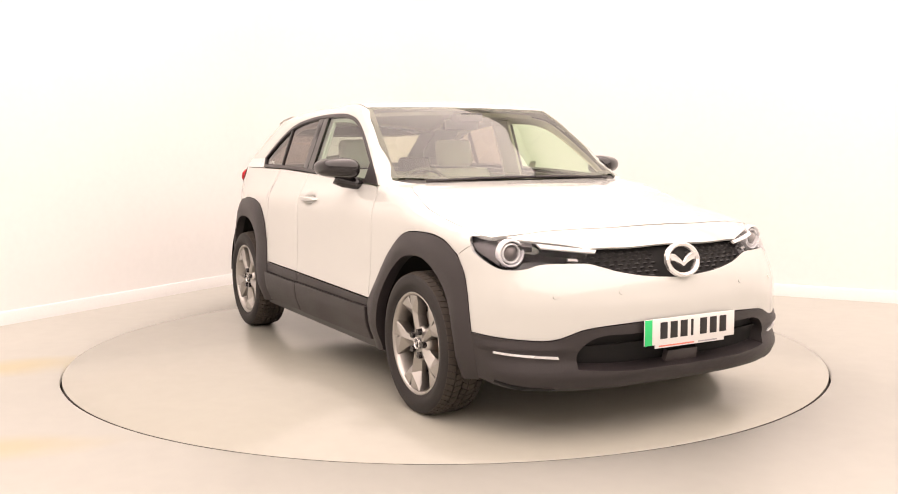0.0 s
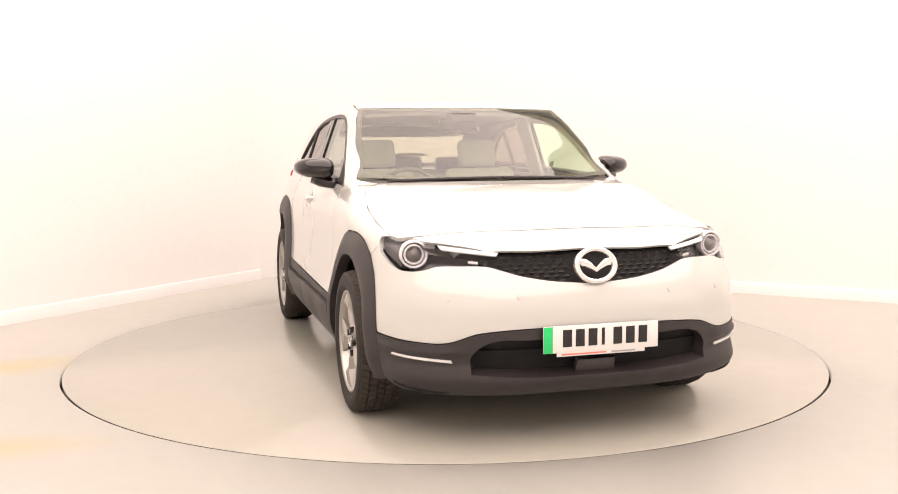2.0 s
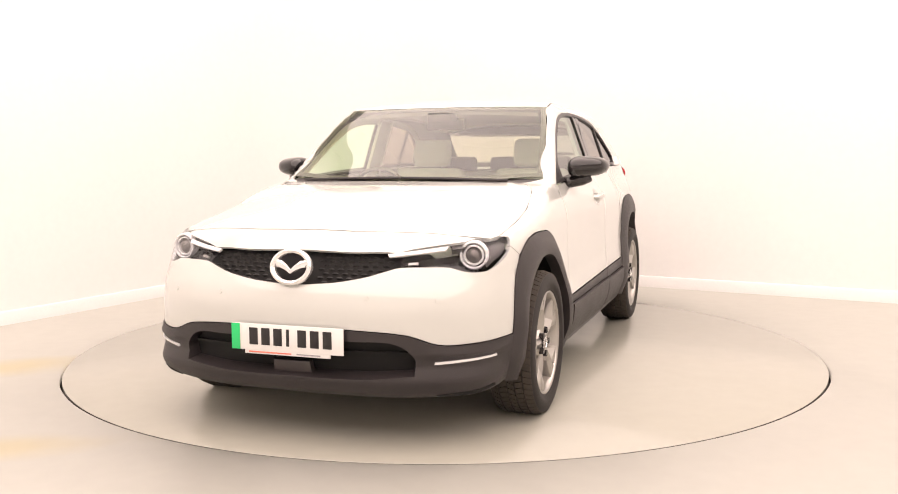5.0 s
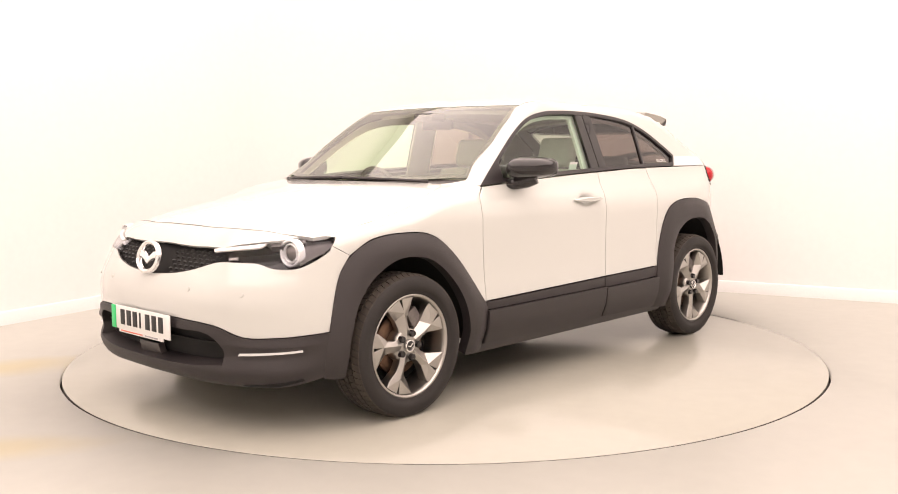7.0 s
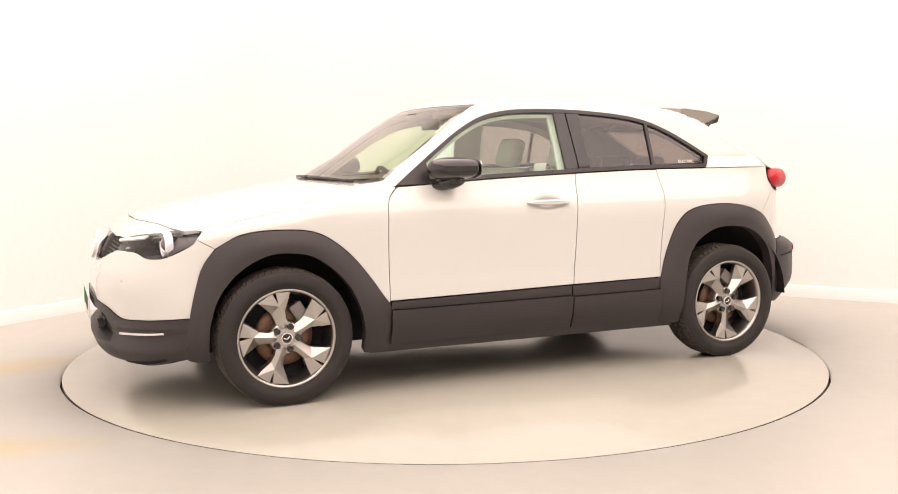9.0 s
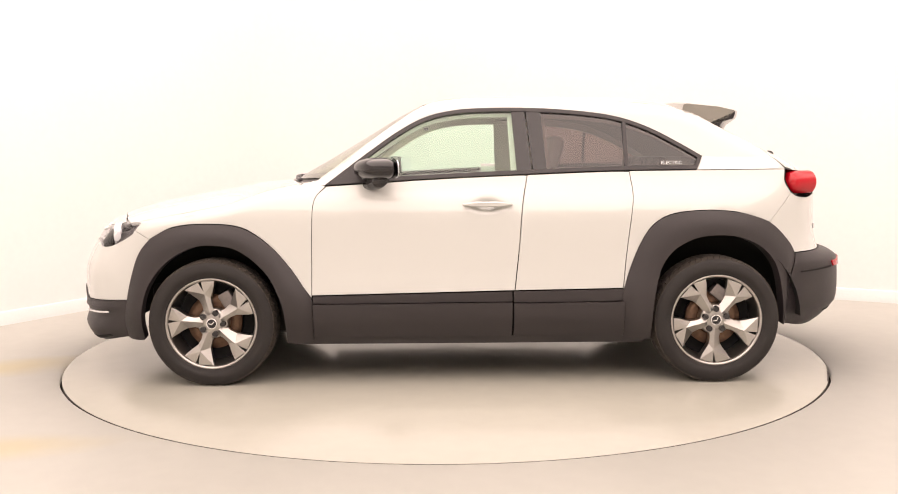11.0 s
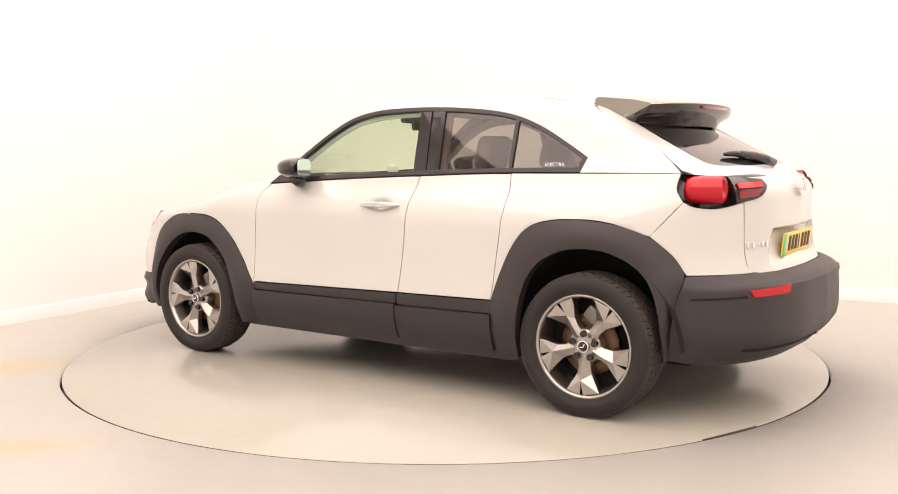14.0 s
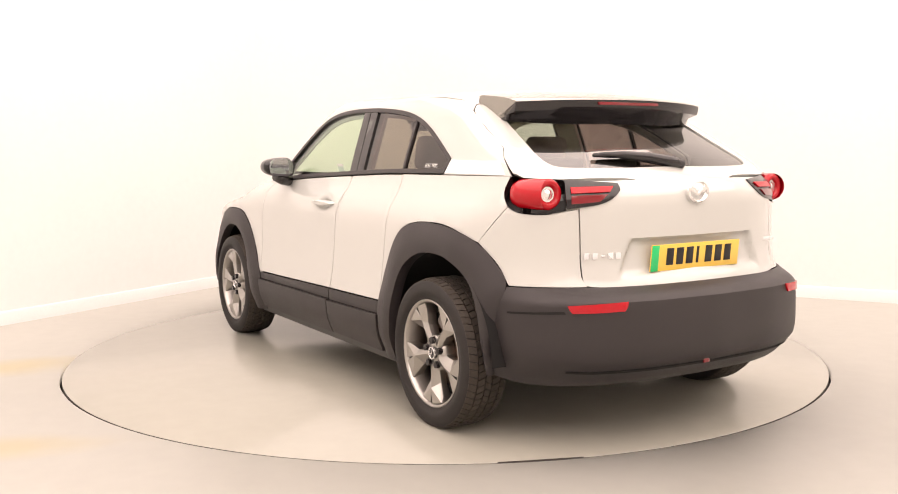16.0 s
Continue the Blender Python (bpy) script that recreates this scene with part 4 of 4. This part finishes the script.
def badge(name, m, s):
    """A plain oval ring with a winged bar inside."""
    b = new(name)
    b.parent = car
    bm = bmesh.new()
    n = 48
    secs = [(1.00, 0.0), (0.985, 0.014), (0.88, 0.020), (0.76, 0.013), (0.74, 0.0)]
    rows = [[bm.verts.new(m @ Vector((h * s / 0.1, 0.098 * s / 0.1 * k * math.cos(2 * math.pi * i / n), 0.078 * s / 0.1 * k * math.sin(2 * math.pi * i / n)))) for i in range(n)] for k, h in secs]
    for a, c in zip(rows, rows[1:]):
        for i in range(n):
            bm.faces.new((a[i], a[(i + 1) % n], c[(i + 1) % n], c[i]))
    bmesh.ops.recalc_face_normals(bm, faces=bm.faces[:])
    part("ring", bm, CHROME, b)
    bm = bmesh.new()
    for g in (1, -1):
        poly = [(0.082, 0.030), (0.045, 0.026), (0.020, 0.008), (0.0, -0.012), (0.0, -0.030), (0.022, -0.016), (0.050, -0.004), (0.066, -0.002)]
        poly = [(g * y * s / 0.1, z * s / 0.1) for y, z in poly]
        prism(bm, poly, 0.0, 0.014 * s / 0.1, m @ Matrix(((0, 1, 0, 0), (1, 0, 0, 0), (0, 0, 1, 0), (0, 0, 0, 1))), bevel=0.002)
    part("wing", bm, CHROME, b)
    return b


badge("front_badge", pose(2.136, 0, 0.744, 0, -14, 0), 0.1)
badge("rear_badge", pose(-2.056, 0.008, 1.047, 0, 0, 180), 0.062)

for sg in (1, -1):
    hl = [nose(0.435, 0.810, 1), nose(0.58, 0.832), nose(0.675, 0.850), nose(0.74, 0.864), nose_x(1.745, 0.866), nose_x(1.708, 0.860), nose_x(1.722, 0.838), nose_x(1.752, 0.796), nose(0.818, 0.756), nose(0.787, 0.732), nose(0.74, 0.727), nose(0.695, 0.734), nose(0.65, 0.749), nose(0.56, 0.752), nose(0.46, 0.750, 1)]
    head = panel("headlamp", outline(hl), "nose", BLACK_GLOSS, car, "dark headlamp with a bright ring", step=(2.5, 0.03), mirror=sg, off=-0.080, flange=0)
    panel("lens", outline(hl), "nose", LAMP_GLASS, head, "clear headlamp lens", step=(2.5, 0.03), mirror=sg, off=-0.001, flange=0.075, ridge=0)
    brow = [nose(0.405, 0.797, 1), nose(0.645, 0.825, 1), nose(0.632, 0.810, 1), nose(0.415, 0.786, 1)]
    panel("brow", outline(brow), "nose", PLATE_W, head, "bright brow strip", step=(2.5, 0.02), mirror=sg, off=0.006, flange=0.01)
    m = pose(1.872, sg * 0.712, 0.788, 0, 0, -90) @ pose(0, 0, 0, 0, 0, sg * 7)
    bm = bmesh.new()
    lathe(bm, [(0.049, -0.03), (0.050, 0.004), (0.054, 0.008), (0.059, 0.006), (0.061, -0.03)], 40, m)
    lathe(bm, [(0.034, -0.03), (0.035, 0.000), (0.039, 0.004), (0.044, 0.000), (0.044, -0.03)], 40, m)
    part("light_ring", bm, SILVER, head, "white daytime light ring")
    bm = bmesh.new()
    lathe(bm, [(0.0, 0.012), (0.015, 0.009), (0.026, 0.0), (0.030, -0.01), (0.044, -0.012), (0.046, -0.03)], 40, m)
    part("projector", bm, CAST, head)
    bez = [nose(0.775, 0.858, 1), nose_x(1.748, 0.858), nose_x(1.724, 0.848), nose_x(1.748, 0.806), nose(0.812, 0.765), nose(0.79, 0.742, 1), nose(0.775, 0.79)]
    panel("bezel", outline(bez), "nose", LAMP_GREY, head, "grey lamp bezel", step=(2.5, 0.02), mirror=sg, off=-0.028, flange=0.03, ridge=0)
    hood_lip = [nose(0.66, 0.842, 1), nose(0.775, 0.858, 1), nose(0.775, 0.838, 1), nose(0.66, 0.822, 1)]
    panel("lamp_lip", outline(hood_lip), "nose", LAMP_GREY, head, step=(2.5, 0.02), mirror=sg, off=-0.012, flange=0.03, ridge=0)
    mark = [nose(0.49, 0.776, 1), nose(0.53, 0.780, 1), nose(0.53, 0.770, 1), nose(0.49, 0.766, 1)]
    panel("marker_lamp", outline(mark), "nose", ALLOY, head, step=(2.5, 0.02), mirror=sg, off=-0.020, flange=0.01, ridge=0)
    drl = [nose(0.605, 0.360, 1), nose(0.815, 0.377, 1), nose(0.815, 0.385, 1), nose(0.61, 0.370, 1)]
    panel("bumper_light", outline(drl), "nose", SILVER, car, "bright light strip in the bumper", step=(2.5, 0.02), mirror=sg, off=0.014, flange=0.012)
    slot = [nose(0.60, 0.252, 1), nose(0.80, 0.268, 1), nose(0.80, 0.258, 1), nose(0.63, 0.240, 1)]
    panel("air_slot", outline(slot), "nose", BLACK_DEEP, car, step=(2.5, 0.0125), mirror=sg, off=0.009, flange=0.006, push=lip_push)
    for sy, sz in ((0.343, 0.629), (0.62, 0.62)):
        bm = bmesh.new()
        p = project([nose(sy, sz)], "nose")
        q = normals(p)[0]
        mm = Matrix.Translation((p[0][0], sg * p[0][1], p[0][2])) @ Vector((q[0], sg * q[1], q[2])).to_track_quat("Z", "Y").to_matrix().to_4x4()
        cyl(bm, 0.0105, 0.0095, 0.006, mm, 20)
        part("parking_sensor", bm, PAINT, car)

# dark structure behind the panels, floor pan and wheel housings
bm = bmesh.new()
box(bm, 0, 0, 0.36, 3.5, 1.16, 0.30, 0.05)
for sg in (1, -1):
    box(bm, -0.05, sg * 0.72, 0.48, 1.62, 0.22, 0.48, 0.02)
    box(bm, -1.40, sg * 0.64, 0.93, 0.8, 0.14, 0.16, 0.02)
    box(bm, 1.25, sg * 0.60, 0.83, 0.7, 0.2, 0.1, 0.02)
for x in (-1.82, 1.80):
    box(bm, x, 0, 0.55, 0.22, 1.0, 0.45, 0.05)
part("floor_pan", bm, BLACK_DEEP, car)
for wx in (AXLE, -AXLE):
    for sg in (1, -1):
        bm = bmesh.new()
        n = 28
        prof = [(0.455, 0.875), (0.45, 0.55), (0.0, 0.54)] if wx < 0 else [(0.435, 0.87), (0.43, 0.55), (0.0, 0.54)]
        rows = []
        for k in range(n + 1):
            a = radians(2 + 176 * k / n)
            rows.append([bm.verts.new((wx + r * math.cos(a), sg * y, HUB_Z + r * math.sin(a))) for r, y in prof])
        for a, b in zip(rows, rows[1:]):
            for i in range(2):
                try:
                    bm.faces.new((a[i], a[i + 1], b[i + 1], b[i]))
                except ValueError:
                    pass
        part("wheel_housing", bm, BLACK_DEEP, car)


# ---- wheels ----
def make_wheel(m):
    w = new("wheel")
    w.parent = car
    w.matrix_basis = m
    w["label"] = "alloy wheel with a black road tyre"
    R = WHEEL_R
    bm = bmesh.new()
    lathe(bm, [(0.236, -0.085), (0.250, -0.100), (0.285, -0.108), (0.312, -0.104), (0.328, -0.094), (0.328, 0.094), (0.312, 0.104), (0.285, 0.108), (0.264, 0.105), (0.262, 0.102), (0.250, 0.100), (0.240, 0.092), (0.234, 0.080)], 96)
    tyre = part("tyre", bm, RUBBER, w)
    bm = bmesh.new()
    # tread blocks: ribs cut by slanting grooves
    for j, (y0, y1) in enumerate(((-0.096, -0.060), (-0.054, -0.020), (-0.014, 0.014), (0.020, 0.054), (0.060, 0.096))):
        nb = 64
        for k in range(nb):
            a0, a1 = 2 * math.pi * k / nb, 2 * math.pi * (k + 0.86) / nb
            sk = 0.03 * (1 if j % 2 else -1)
            vs = []
            for r in (0.320, R):
                for a, y in ((a0, y0), (a1, y0), (a1 + sk, y1), (a0 + sk, y1)):
                    rr = r - (0.010 if (abs(y) > 0.09 and r == R) else 0.0)
                    vs.append(bm.verts.new((rr * math.cos(a), y, rr * math.sin(a))))
            for q in ((4, 5, 6, 7), (0, 1, 5, 4), (1, 2, 6, 5), (2, 3, 7, 6), (3, 0, 4, 7)):
                bm.faces.new([vs[i] for i in q])
    bmesh.ops.recalc_face_normals(bm, faces=bm.faces[:])
    tagged(part("tread", bm, TREAD, tyre), kind="stuff")
    bm = bmesh.new()
    lathe(bm, [(0.232, 0.070), (0.241, 0.088), (0.244, 0.094), (0.238, 0.097), (0.230, 0.090), (0.226, 0.070), (0.214, 0.03), (0.205, -0.06), (0.215, -0.09)], 96)
    part("rim", bm, ALLOY, w)
    # forked spoke: a raised crease from the hub to the fork, its two flanks falling away unevenly
    left = [(-0.034, 0.046, 0.073), (-0.028, 0.095, 0.072), (-0.034, 0.130, 0.072), (-0.070, 0.186, 0.078), (-0.082, 0.2115, 0.086), (-0.013, 0.2305, 0.087)]
    ridge = [(-0.004, 0.046, 0.078), (-0.008, 0.105, 0.086), (-0.010, 0.176, 0.087)]
    right = [(0.034, 0.046, 0.068), (0.026, 0.095, 0.058), (0.032, 0.132, 0.056), (0.062, 0.188, 0.066), (0.084, 0.2105, 0.085), (0.003, 0.2310, 0.087)]
    for k in range(5):
        bm = bmesh.new()
        m = pose(0, 0, 0, 0, 72 * k, 0)
        L, C, R_ = [[bm.verts.new(m @ Vector((x, h, z))) for x, z, h in q] for q in (left, ridge, right)]
        for E in (L, R_):
            for q in ((E[0], E[1], C[1], C[0]), (E[1], E[2], C[2], C[1]), (E[2], E[3], E[4], C[2]), (E[4], E[5], C[2])):
                bm.faces.new(q)
        bmesh.ops.recalc_face_normals(bm, faces=bm.faces[:])
        rim_e = [e for e in bm.edges if len(e.link_faces) == 1]
        r = bmesh.ops.extrude_edge_only(bm, edges=rim_e)
        for v in r["geom"]:
            if isinstance(v, bmesh.types.BMVert):
                v.co.y = 0.028
        bmesh.ops.recalc_face_normals(bm, faces=bm.faces[:])
        bmesh.ops.bevel(bm, geom=rim_e, offset=0.0022, segments=2, affect="EDGES", profile=0.5, clamp_overlap=True)
        part("spoke", bm, ALLOY, w, sharp=20)
    bm = bmesh.new()
    lathe(bm, [(0.0, 0.075), (0.030, 0.075), (0.070, 0.073), (0.080, 0.066), (0.083, 0.04), (0.083, 0.0)], 40)
    part("hub", bm, ALLOY, w)
    bm = bmesh.new()
    lathe(bm, [(0.0, 0.088), (0.018, 0.087), (0.025, 0.083), (0.027, 0.070)], 32)
    part("centre_cap", bm, BLACK_GLOSS, w)
    bm = bmesh.new()
    lathe(bm, [(0.022, 0.084), (0.024, 0.089), (0.028, 0.088), (0.029, 0.080)], 32)
    for g in (1, -1):
        prism(bm, [(0.0, -0.006), (g * 0.016, 0.004), (g * 0.015, 0.008), (0.0, -0.001)], 0.086, 0.0895)
    part("cap_ring", bm, CHROME, w, "chrome cap ring")
    for k in range(5):
        a = radians(72 * k + 90 + 36)
        bm = bmesh.new()
        cyl(bm, 0.0175, 0.0150, 0.024, pose(0.058 * math.cos(a), 0.078, 0.058 * math.sin(a), -90), 12)
        part("wheel_nut", bm, BLACK_GLOSS, w)
    bm = bmesh.new()
    lathe(bm, [(0.07, 0.0), (0.075, 0.012), (0.145, 0.012), (0.145, -0.012), (0.075, -0.012)], 48)
    part("brake_disc", bm, DISC, w)
    bm = bmesh.new()
    lathe(bm, [(0.0, -0.03), (0.215, -0.03)], 40)
    part("back_plate", bm, BLACK_DEEP, w)
    bm = bmesh.new()
    box(bm, -0.125, 0.01, 0.045, 0.07, 0.07, 0.13, 0.012, pose(0, 0, 0, 0, 15, 0))
    part("brake_caliper", bm, CAST, w)
    return w


WHEEL_Y = 0.806
first = make_wheel(pose(AXLE, WHEEL_Y, HUB_Z, 0, 16, 0))
for x, sg, rz, spin in ((-AXLE, 1, 0, 36), (AXLE, -1, 180, 20), (-AXLE, -1, 180, 40)):
    copy_thing(first, pose(x, sg * WHEEL_Y, HUB_Z, 0, spin, 0) if sg > 0 else pose(x, sg * WHEEL_Y, HUB_Z, 0, 0, 180) @ pose(0, 0, 0, 0, spin, 0))

# ---- spoiler ----
top_bm, low_bm = bmesh.new(), bmesh.new()
tops, lows = [], []
for y in np.linspace(-0.56, 0.56, 29):
    k = abs(y) / 0.56
    xt = -1.622 + 0.110 * k ** 2.5
    xg = -1.552 + 0.125 * k ** 2.5
    sec = [(-1.216, float(skin_z(-1.216, y)) - 0.006), (-1.226, 1.500 - 0.026 * k * k), (-1.245, 1.507 - 0.028 * k * k), (-1.42, 1.487 - 0.026 * k * k),
           (xt + 0.01, 1.456 - 0.014 * k * k), (xt, 1.450 - 0.014 * k * k)]
    zg = float(skin_z(xg, y))
    low = [(xt, 1.449 - 0.014 * k * k), (xt + 0.002, 1.428 - 0.012 * k * k), (xt + 0.010, 1.405 - 0.010 * k * k), (xg - 0.018, zg + 0.030), (xg, zg + 0.004), (xg + 0.06, float(skin_z(xg + 0.06, y)) - 0.012)]
    tops.append([top_bm.verts.new((x, y, z)) for x, z in sec])
    lows.append([low_bm.verts.new((x, y, z)) for x, z in low])
for bm_, cols in ((top_bm, tops), (low_bm, lows)):
    for a, b in zip(cols, cols[1:]):
        for i in range(len(a) - 1):
            bm_.faces.new((a[i], a[i + 1], b[i + 1], b[i]))
for g, c, l in ((-1, tops[0], lows[0]), (1, tops[-1], lows[-1])):
    lowpts = [top_bm.verts.new((x, g * 0.56, z)) for x, z in ((-1.475, 1.402), (-1.425, 1.374), (-1.395, float(skin_z(-1.395, 0.56)) - 0.002), (-1.30, float(skin_z(-1.30, 0.56)) - 0.006))]
    top_bm.faces.new(c + lowpts)
    low_bm.faces.new(l)
for bm_ in (top_bm, low_bm):
    bmesh.ops.recalc_face_normals(bm_, faces=bm_.faces[:])
spoiler = part("spoiler", top_bm, SPOILER_GREY, car, "grey roof spoiler with a gloss black rear edge")
part("rear_edge", low_bm, BLACK_GLOSS, spoiler, "gloss black lower edge")
bm = bmesh.new()
box(bm, -1.618, 0, 1.432, 0.012, 0.36, 0.014, 0.002)
part("brake_light", bm, RED_DARK, spoiler, "high red brake light")
# rear wiper
bm = bmesh.new()
tube(bm, [(x_, y_, float(skin_z(x_, y_)) + 0.016) for x_, y_ in ((-1.905, -0.06), (-1.880, 0.0), (-1.850, 0.10), (-1.822, 0.22), (-1.800, 0.33))], [0.020, 0.026, 0.024, 0.018, 0.008], 10)
tube(bm, [(x_, y_, float(skin_z(x_, y_)) + 0.012) for x_, y_ in ((-1.862, -0.08), (-1.845, 0.05), (-1.825, 0.18), (-1.795, 0.36))], [0.010, 0.014, 0.014, 0.008], 8)
part("rear_wiper", bm, BLACK_GLOSS, car)

# ---- door mirrors ----
for sg in (1, -1):
    mir = new("door_mirror")
    mir.parent = car
    mir["label"] = "gloss black door mirror"
    bm = bmesh.new()
    bmesh.ops.create_uvsphere(bm, u_segments=32, v_segments=20, radius=1.0)
    for v in bm.verts:
        x, y, z = v.co
        sx = math.copysign(abs(x) ** 0.75, x)
        sy = math.copysign(abs(y) ** 0.62, y)
        sz = 1.1 * math.copysign(abs(z) ** 0.84, z)
        hx = 0.140 if x > 0 else 0.045
        taper_ = 1 - 0.34 * (sy + 1) / 2
        v.co = (0.415 + hx * sx * (1 - 0.15 * sy) - 0.035 * sy, sg * (0.915 + 0.105 * sy), 1.135 + 0.062 * sz * taper_ + 0.004 * sy)
    if sg < 0:
        bmesh.ops.reverse_faces(bm, faces=bm.faces[:])
    part("housing", bm, BLACK_GLOSS, mir)
    bm = bmesh.new()
    tube(bm, [(0.51, sg * 0.79, 1.048), (0.48, sg * 0.83, 1.052), (0.45, sg * 0.87, 1.064), (0.43, sg * 0.91, 1.09)], [0.030, 0.032, 0.038, 0.045], 12)
    part("foot", bm, BLACK_GLOSS, mir)
    bm = bmesh.new()
    pts = [(0.09 * math.copysign(abs(math.cos(a)) ** 0.6, math.cos(a)), 0.050 * math.copysign(abs(math.sin(a)) ** 0.6, math.sin(a))) for a in np.linspace(0, 2 * math.pi, 28, endpoint=False)]
    prism(bm, pts, 0, 0.004, pose(0.3685, sg * 0.912, 1.135, 0, 0, 90 + sg * 20))
    part("mirror_glass", bm, MIRROR, mir)

# ---- cabin ----
for y in (0.36, -0.36):
    seat = new("seat")
    seat.parent = car
    seat["label"] = "pale grey leather front seat"
    bm = bmesh.new()
    box(bm, 0, 0, 0.30, 0.13, 0.50, 0.62, 0.05, pose(-0.32, y, 0.52, 0, -16, 0), 3)
    part("backrest", bm, SEAT, seat)
    bm = bmesh.new()
    box(bm, 0, 0, 0.72, 0.09, 0.27, 0.19, 0.04, pose(-0.32, y, 0.52, 0, -16, 0), 3)
    part("headrest", bm, SEAT, seat)
    bm = bmesh.new()
    box(bm, -0.05, y, 0.52, 0.52, 0.50, 0.16, 0.05, None, 3)
    part("cushion", bm, SEAT, seat)
bench = new("rear_bench")
bench.parent = car
bench["label"] = "pale grey rear bench with headrests"
bm = bmesh.new()
box(bm, -1.10, 0, 0.82, 0.14, 1.02, 0.52, 0.05, pose(0, 0, 0, 0, 0, 0), 3)
part("backrest", bm, SEAT, bench)
for y in (0.36, 0, -0.36):
    bm = bmesh.new()
    box(bm, -1.13, y, 1.13, 0.09, 0.25, 0.11, 0.035, None, 3)
    part("headrest", bm, DASH, bench)
bm = bmesh.new()
box(bm, 0.66, 0, 0.90, 0.50, 1.42, 0.22, 0.06, pose(0, 0, 0, 0, 0, 0), 3)
box(bm, 0.53, -0.36, 1.02, 0.16, 0.34, 0.08, 0.03, None, 3)
part("dashboard", bm, DASH, car)
bm = bmesh.new()
lathe(bm, [(0.165, 0.012), (0.177, 0.015), (0.187, 0.0), (0.177, -0.015), (0.165, -0.012)], 40, pose(0.34, -0.36, 0.965, 0, 0, 90) @ pose(0, 0, 0, 24, 0, 0), closed=True)
box(bm, 0, 0, 0, 0.33, 0.03, 0.05, 0.01, pose(0.34, -0.36, 0.965, 0, 0, 90) @ pose(0, 0, 0, 24, 0, 0))
part("steering_wheel", bm, DASH, car)
bm = bmesh.new()
box(bm, 0.21, 0, 1.385, 0.03, 0.24, 0.065, 0.012, pose(0, 0, 0))
box(bm, 0.28, 0, 1.425, 0.12, 0.16, 0.05, 0.015, pose(0, 0, 0))
part("interior_mirror", bm, BLACK_TRIM, car)


# ---- number plates: their letters stand as plain bars ----
def number_plate(mat, m, label):
    p = new("number_plate")
    p.parent = car
    p["label"] = label
    bm = bmesh.new()
    box(bm, 0, 0, 0, 0.008, 0.52, 0.112, 0.003, m)
    part("board", bm, mat, p)
    bm = bmesh.new()
    box(bm, 0.0052, -0.240, 0, 0.002, 0.040, 0.110, 0.0008, m)
    part("band", bm, PLATE_G, p)
    bars = [-0.155, -0.098, -0.041, 0.006, 0.072, 0.130, 0.188]
    for y in bars:
        bm = bmesh.new()
        box(bm, 0.0050, y, 0.004, 0.002, 0.040 if y != 0.006 else 0.014, 0.072, 0.0008, m)
        part("bar", bm, INK, p)
    bm = bmesh.new()
    box(bm, -0.001, 0.0, -0.060, 0.006, 0.40, 0.024, 0.002, m)
    part("holder_strip", bm, PLATE_W, p)
    bm = bmesh.new()
    box(bm, 0.0026, -0.08, -0.063, 0.002, 0.20, 0.006, 0.0006, m)
    part("print_line", bm, INK_RED, p)
    bm = bmesh.new()
    box(bm, 0.0026, 0.10, -0.063, 0.002, 0.11, 0.006, 0.0006, m)
    part("print_line", bm, INK_GREY, p)
    return p


number_plate(PLATE_W, pose(2.198, 0.003, 0.452, 0, 0, 0), "white number plate with a green band")
number_plate(PLATE_Y, pose(-2.046, 0.0, 0.775, 0, 6, 180), "yellow number plate with a green band")

# badges of the tailgate as plain blocks, window text and papers
for k in range(5):
    bm = bmesh.new()
    p = project([tail(0.540 - 0.032 * k, 0.795)], "tail")[0]
    box(bm, p[0] - 0.002, p[1], p[2], 0.006, 0.026 if k != 2 else 0.016, 0.026 if k != 2 else 0.007, 0.002)
    part("badge_block", bm, SILVER, car)
bm = bmesh.new()
p = project([tail(-0.50, 0.815)], "tail")[0]
box(bm, p[0] - 0.002, p[1], p[2], 0.006, 0.12, 0.016, 0.002, None)
part("badge_block", bm, SILVER, car)
for sg in (1, -1):
    td = bpy.data.curves.new("lettering", "FONT")
    td.body, td.size, td.extrude, td.align_x = "ELECTRIC", 0.026, 0.0004, "CENTER"
    td.materials.append(PLATE_W)
    tx = new("lettering", td)
    tx.parent = car
    q = project([(-1.115, 1.158)], "side")[0]
    nn = Vector(normals(np.array([q]))[0])
    lean = math.degrees(math.asin(nn.z))
    tx.matrix_basis = pose(q[0], sg * (q[1] - 0.003), q[2] - 0.010, 0, 0, 180 if sg > 0 else 0) @ pose(0, 0, 0, 90 - lean, 0, 0)
bm = bmesh.new()
q = project([(-0.13, 1.125)], "side")[0]
box(bm, 0, 0, 0, 0.075, 0.001, 0.045, 0, pose(q[0], q[1] - 0.018, q[2] + 0.01, -17, 0, 0))
part("window_sticker", bm, PAPER, car, "small white paper sticker")


# ---- what moves: the turntable turns, and the car with it ----
def motions():
    walk(turntable, [(t, pose(0, TABLE_Y, FLOOR_Z, 0, 0, a)) for t, a in TURN])
    walk(car, [(t, pose(0, 0, 0, 0, 0, a) @ pose(CAR_OFFSET[0], CAR_OFFSET[1], 0.0)) for t, a in TURN])


motions()
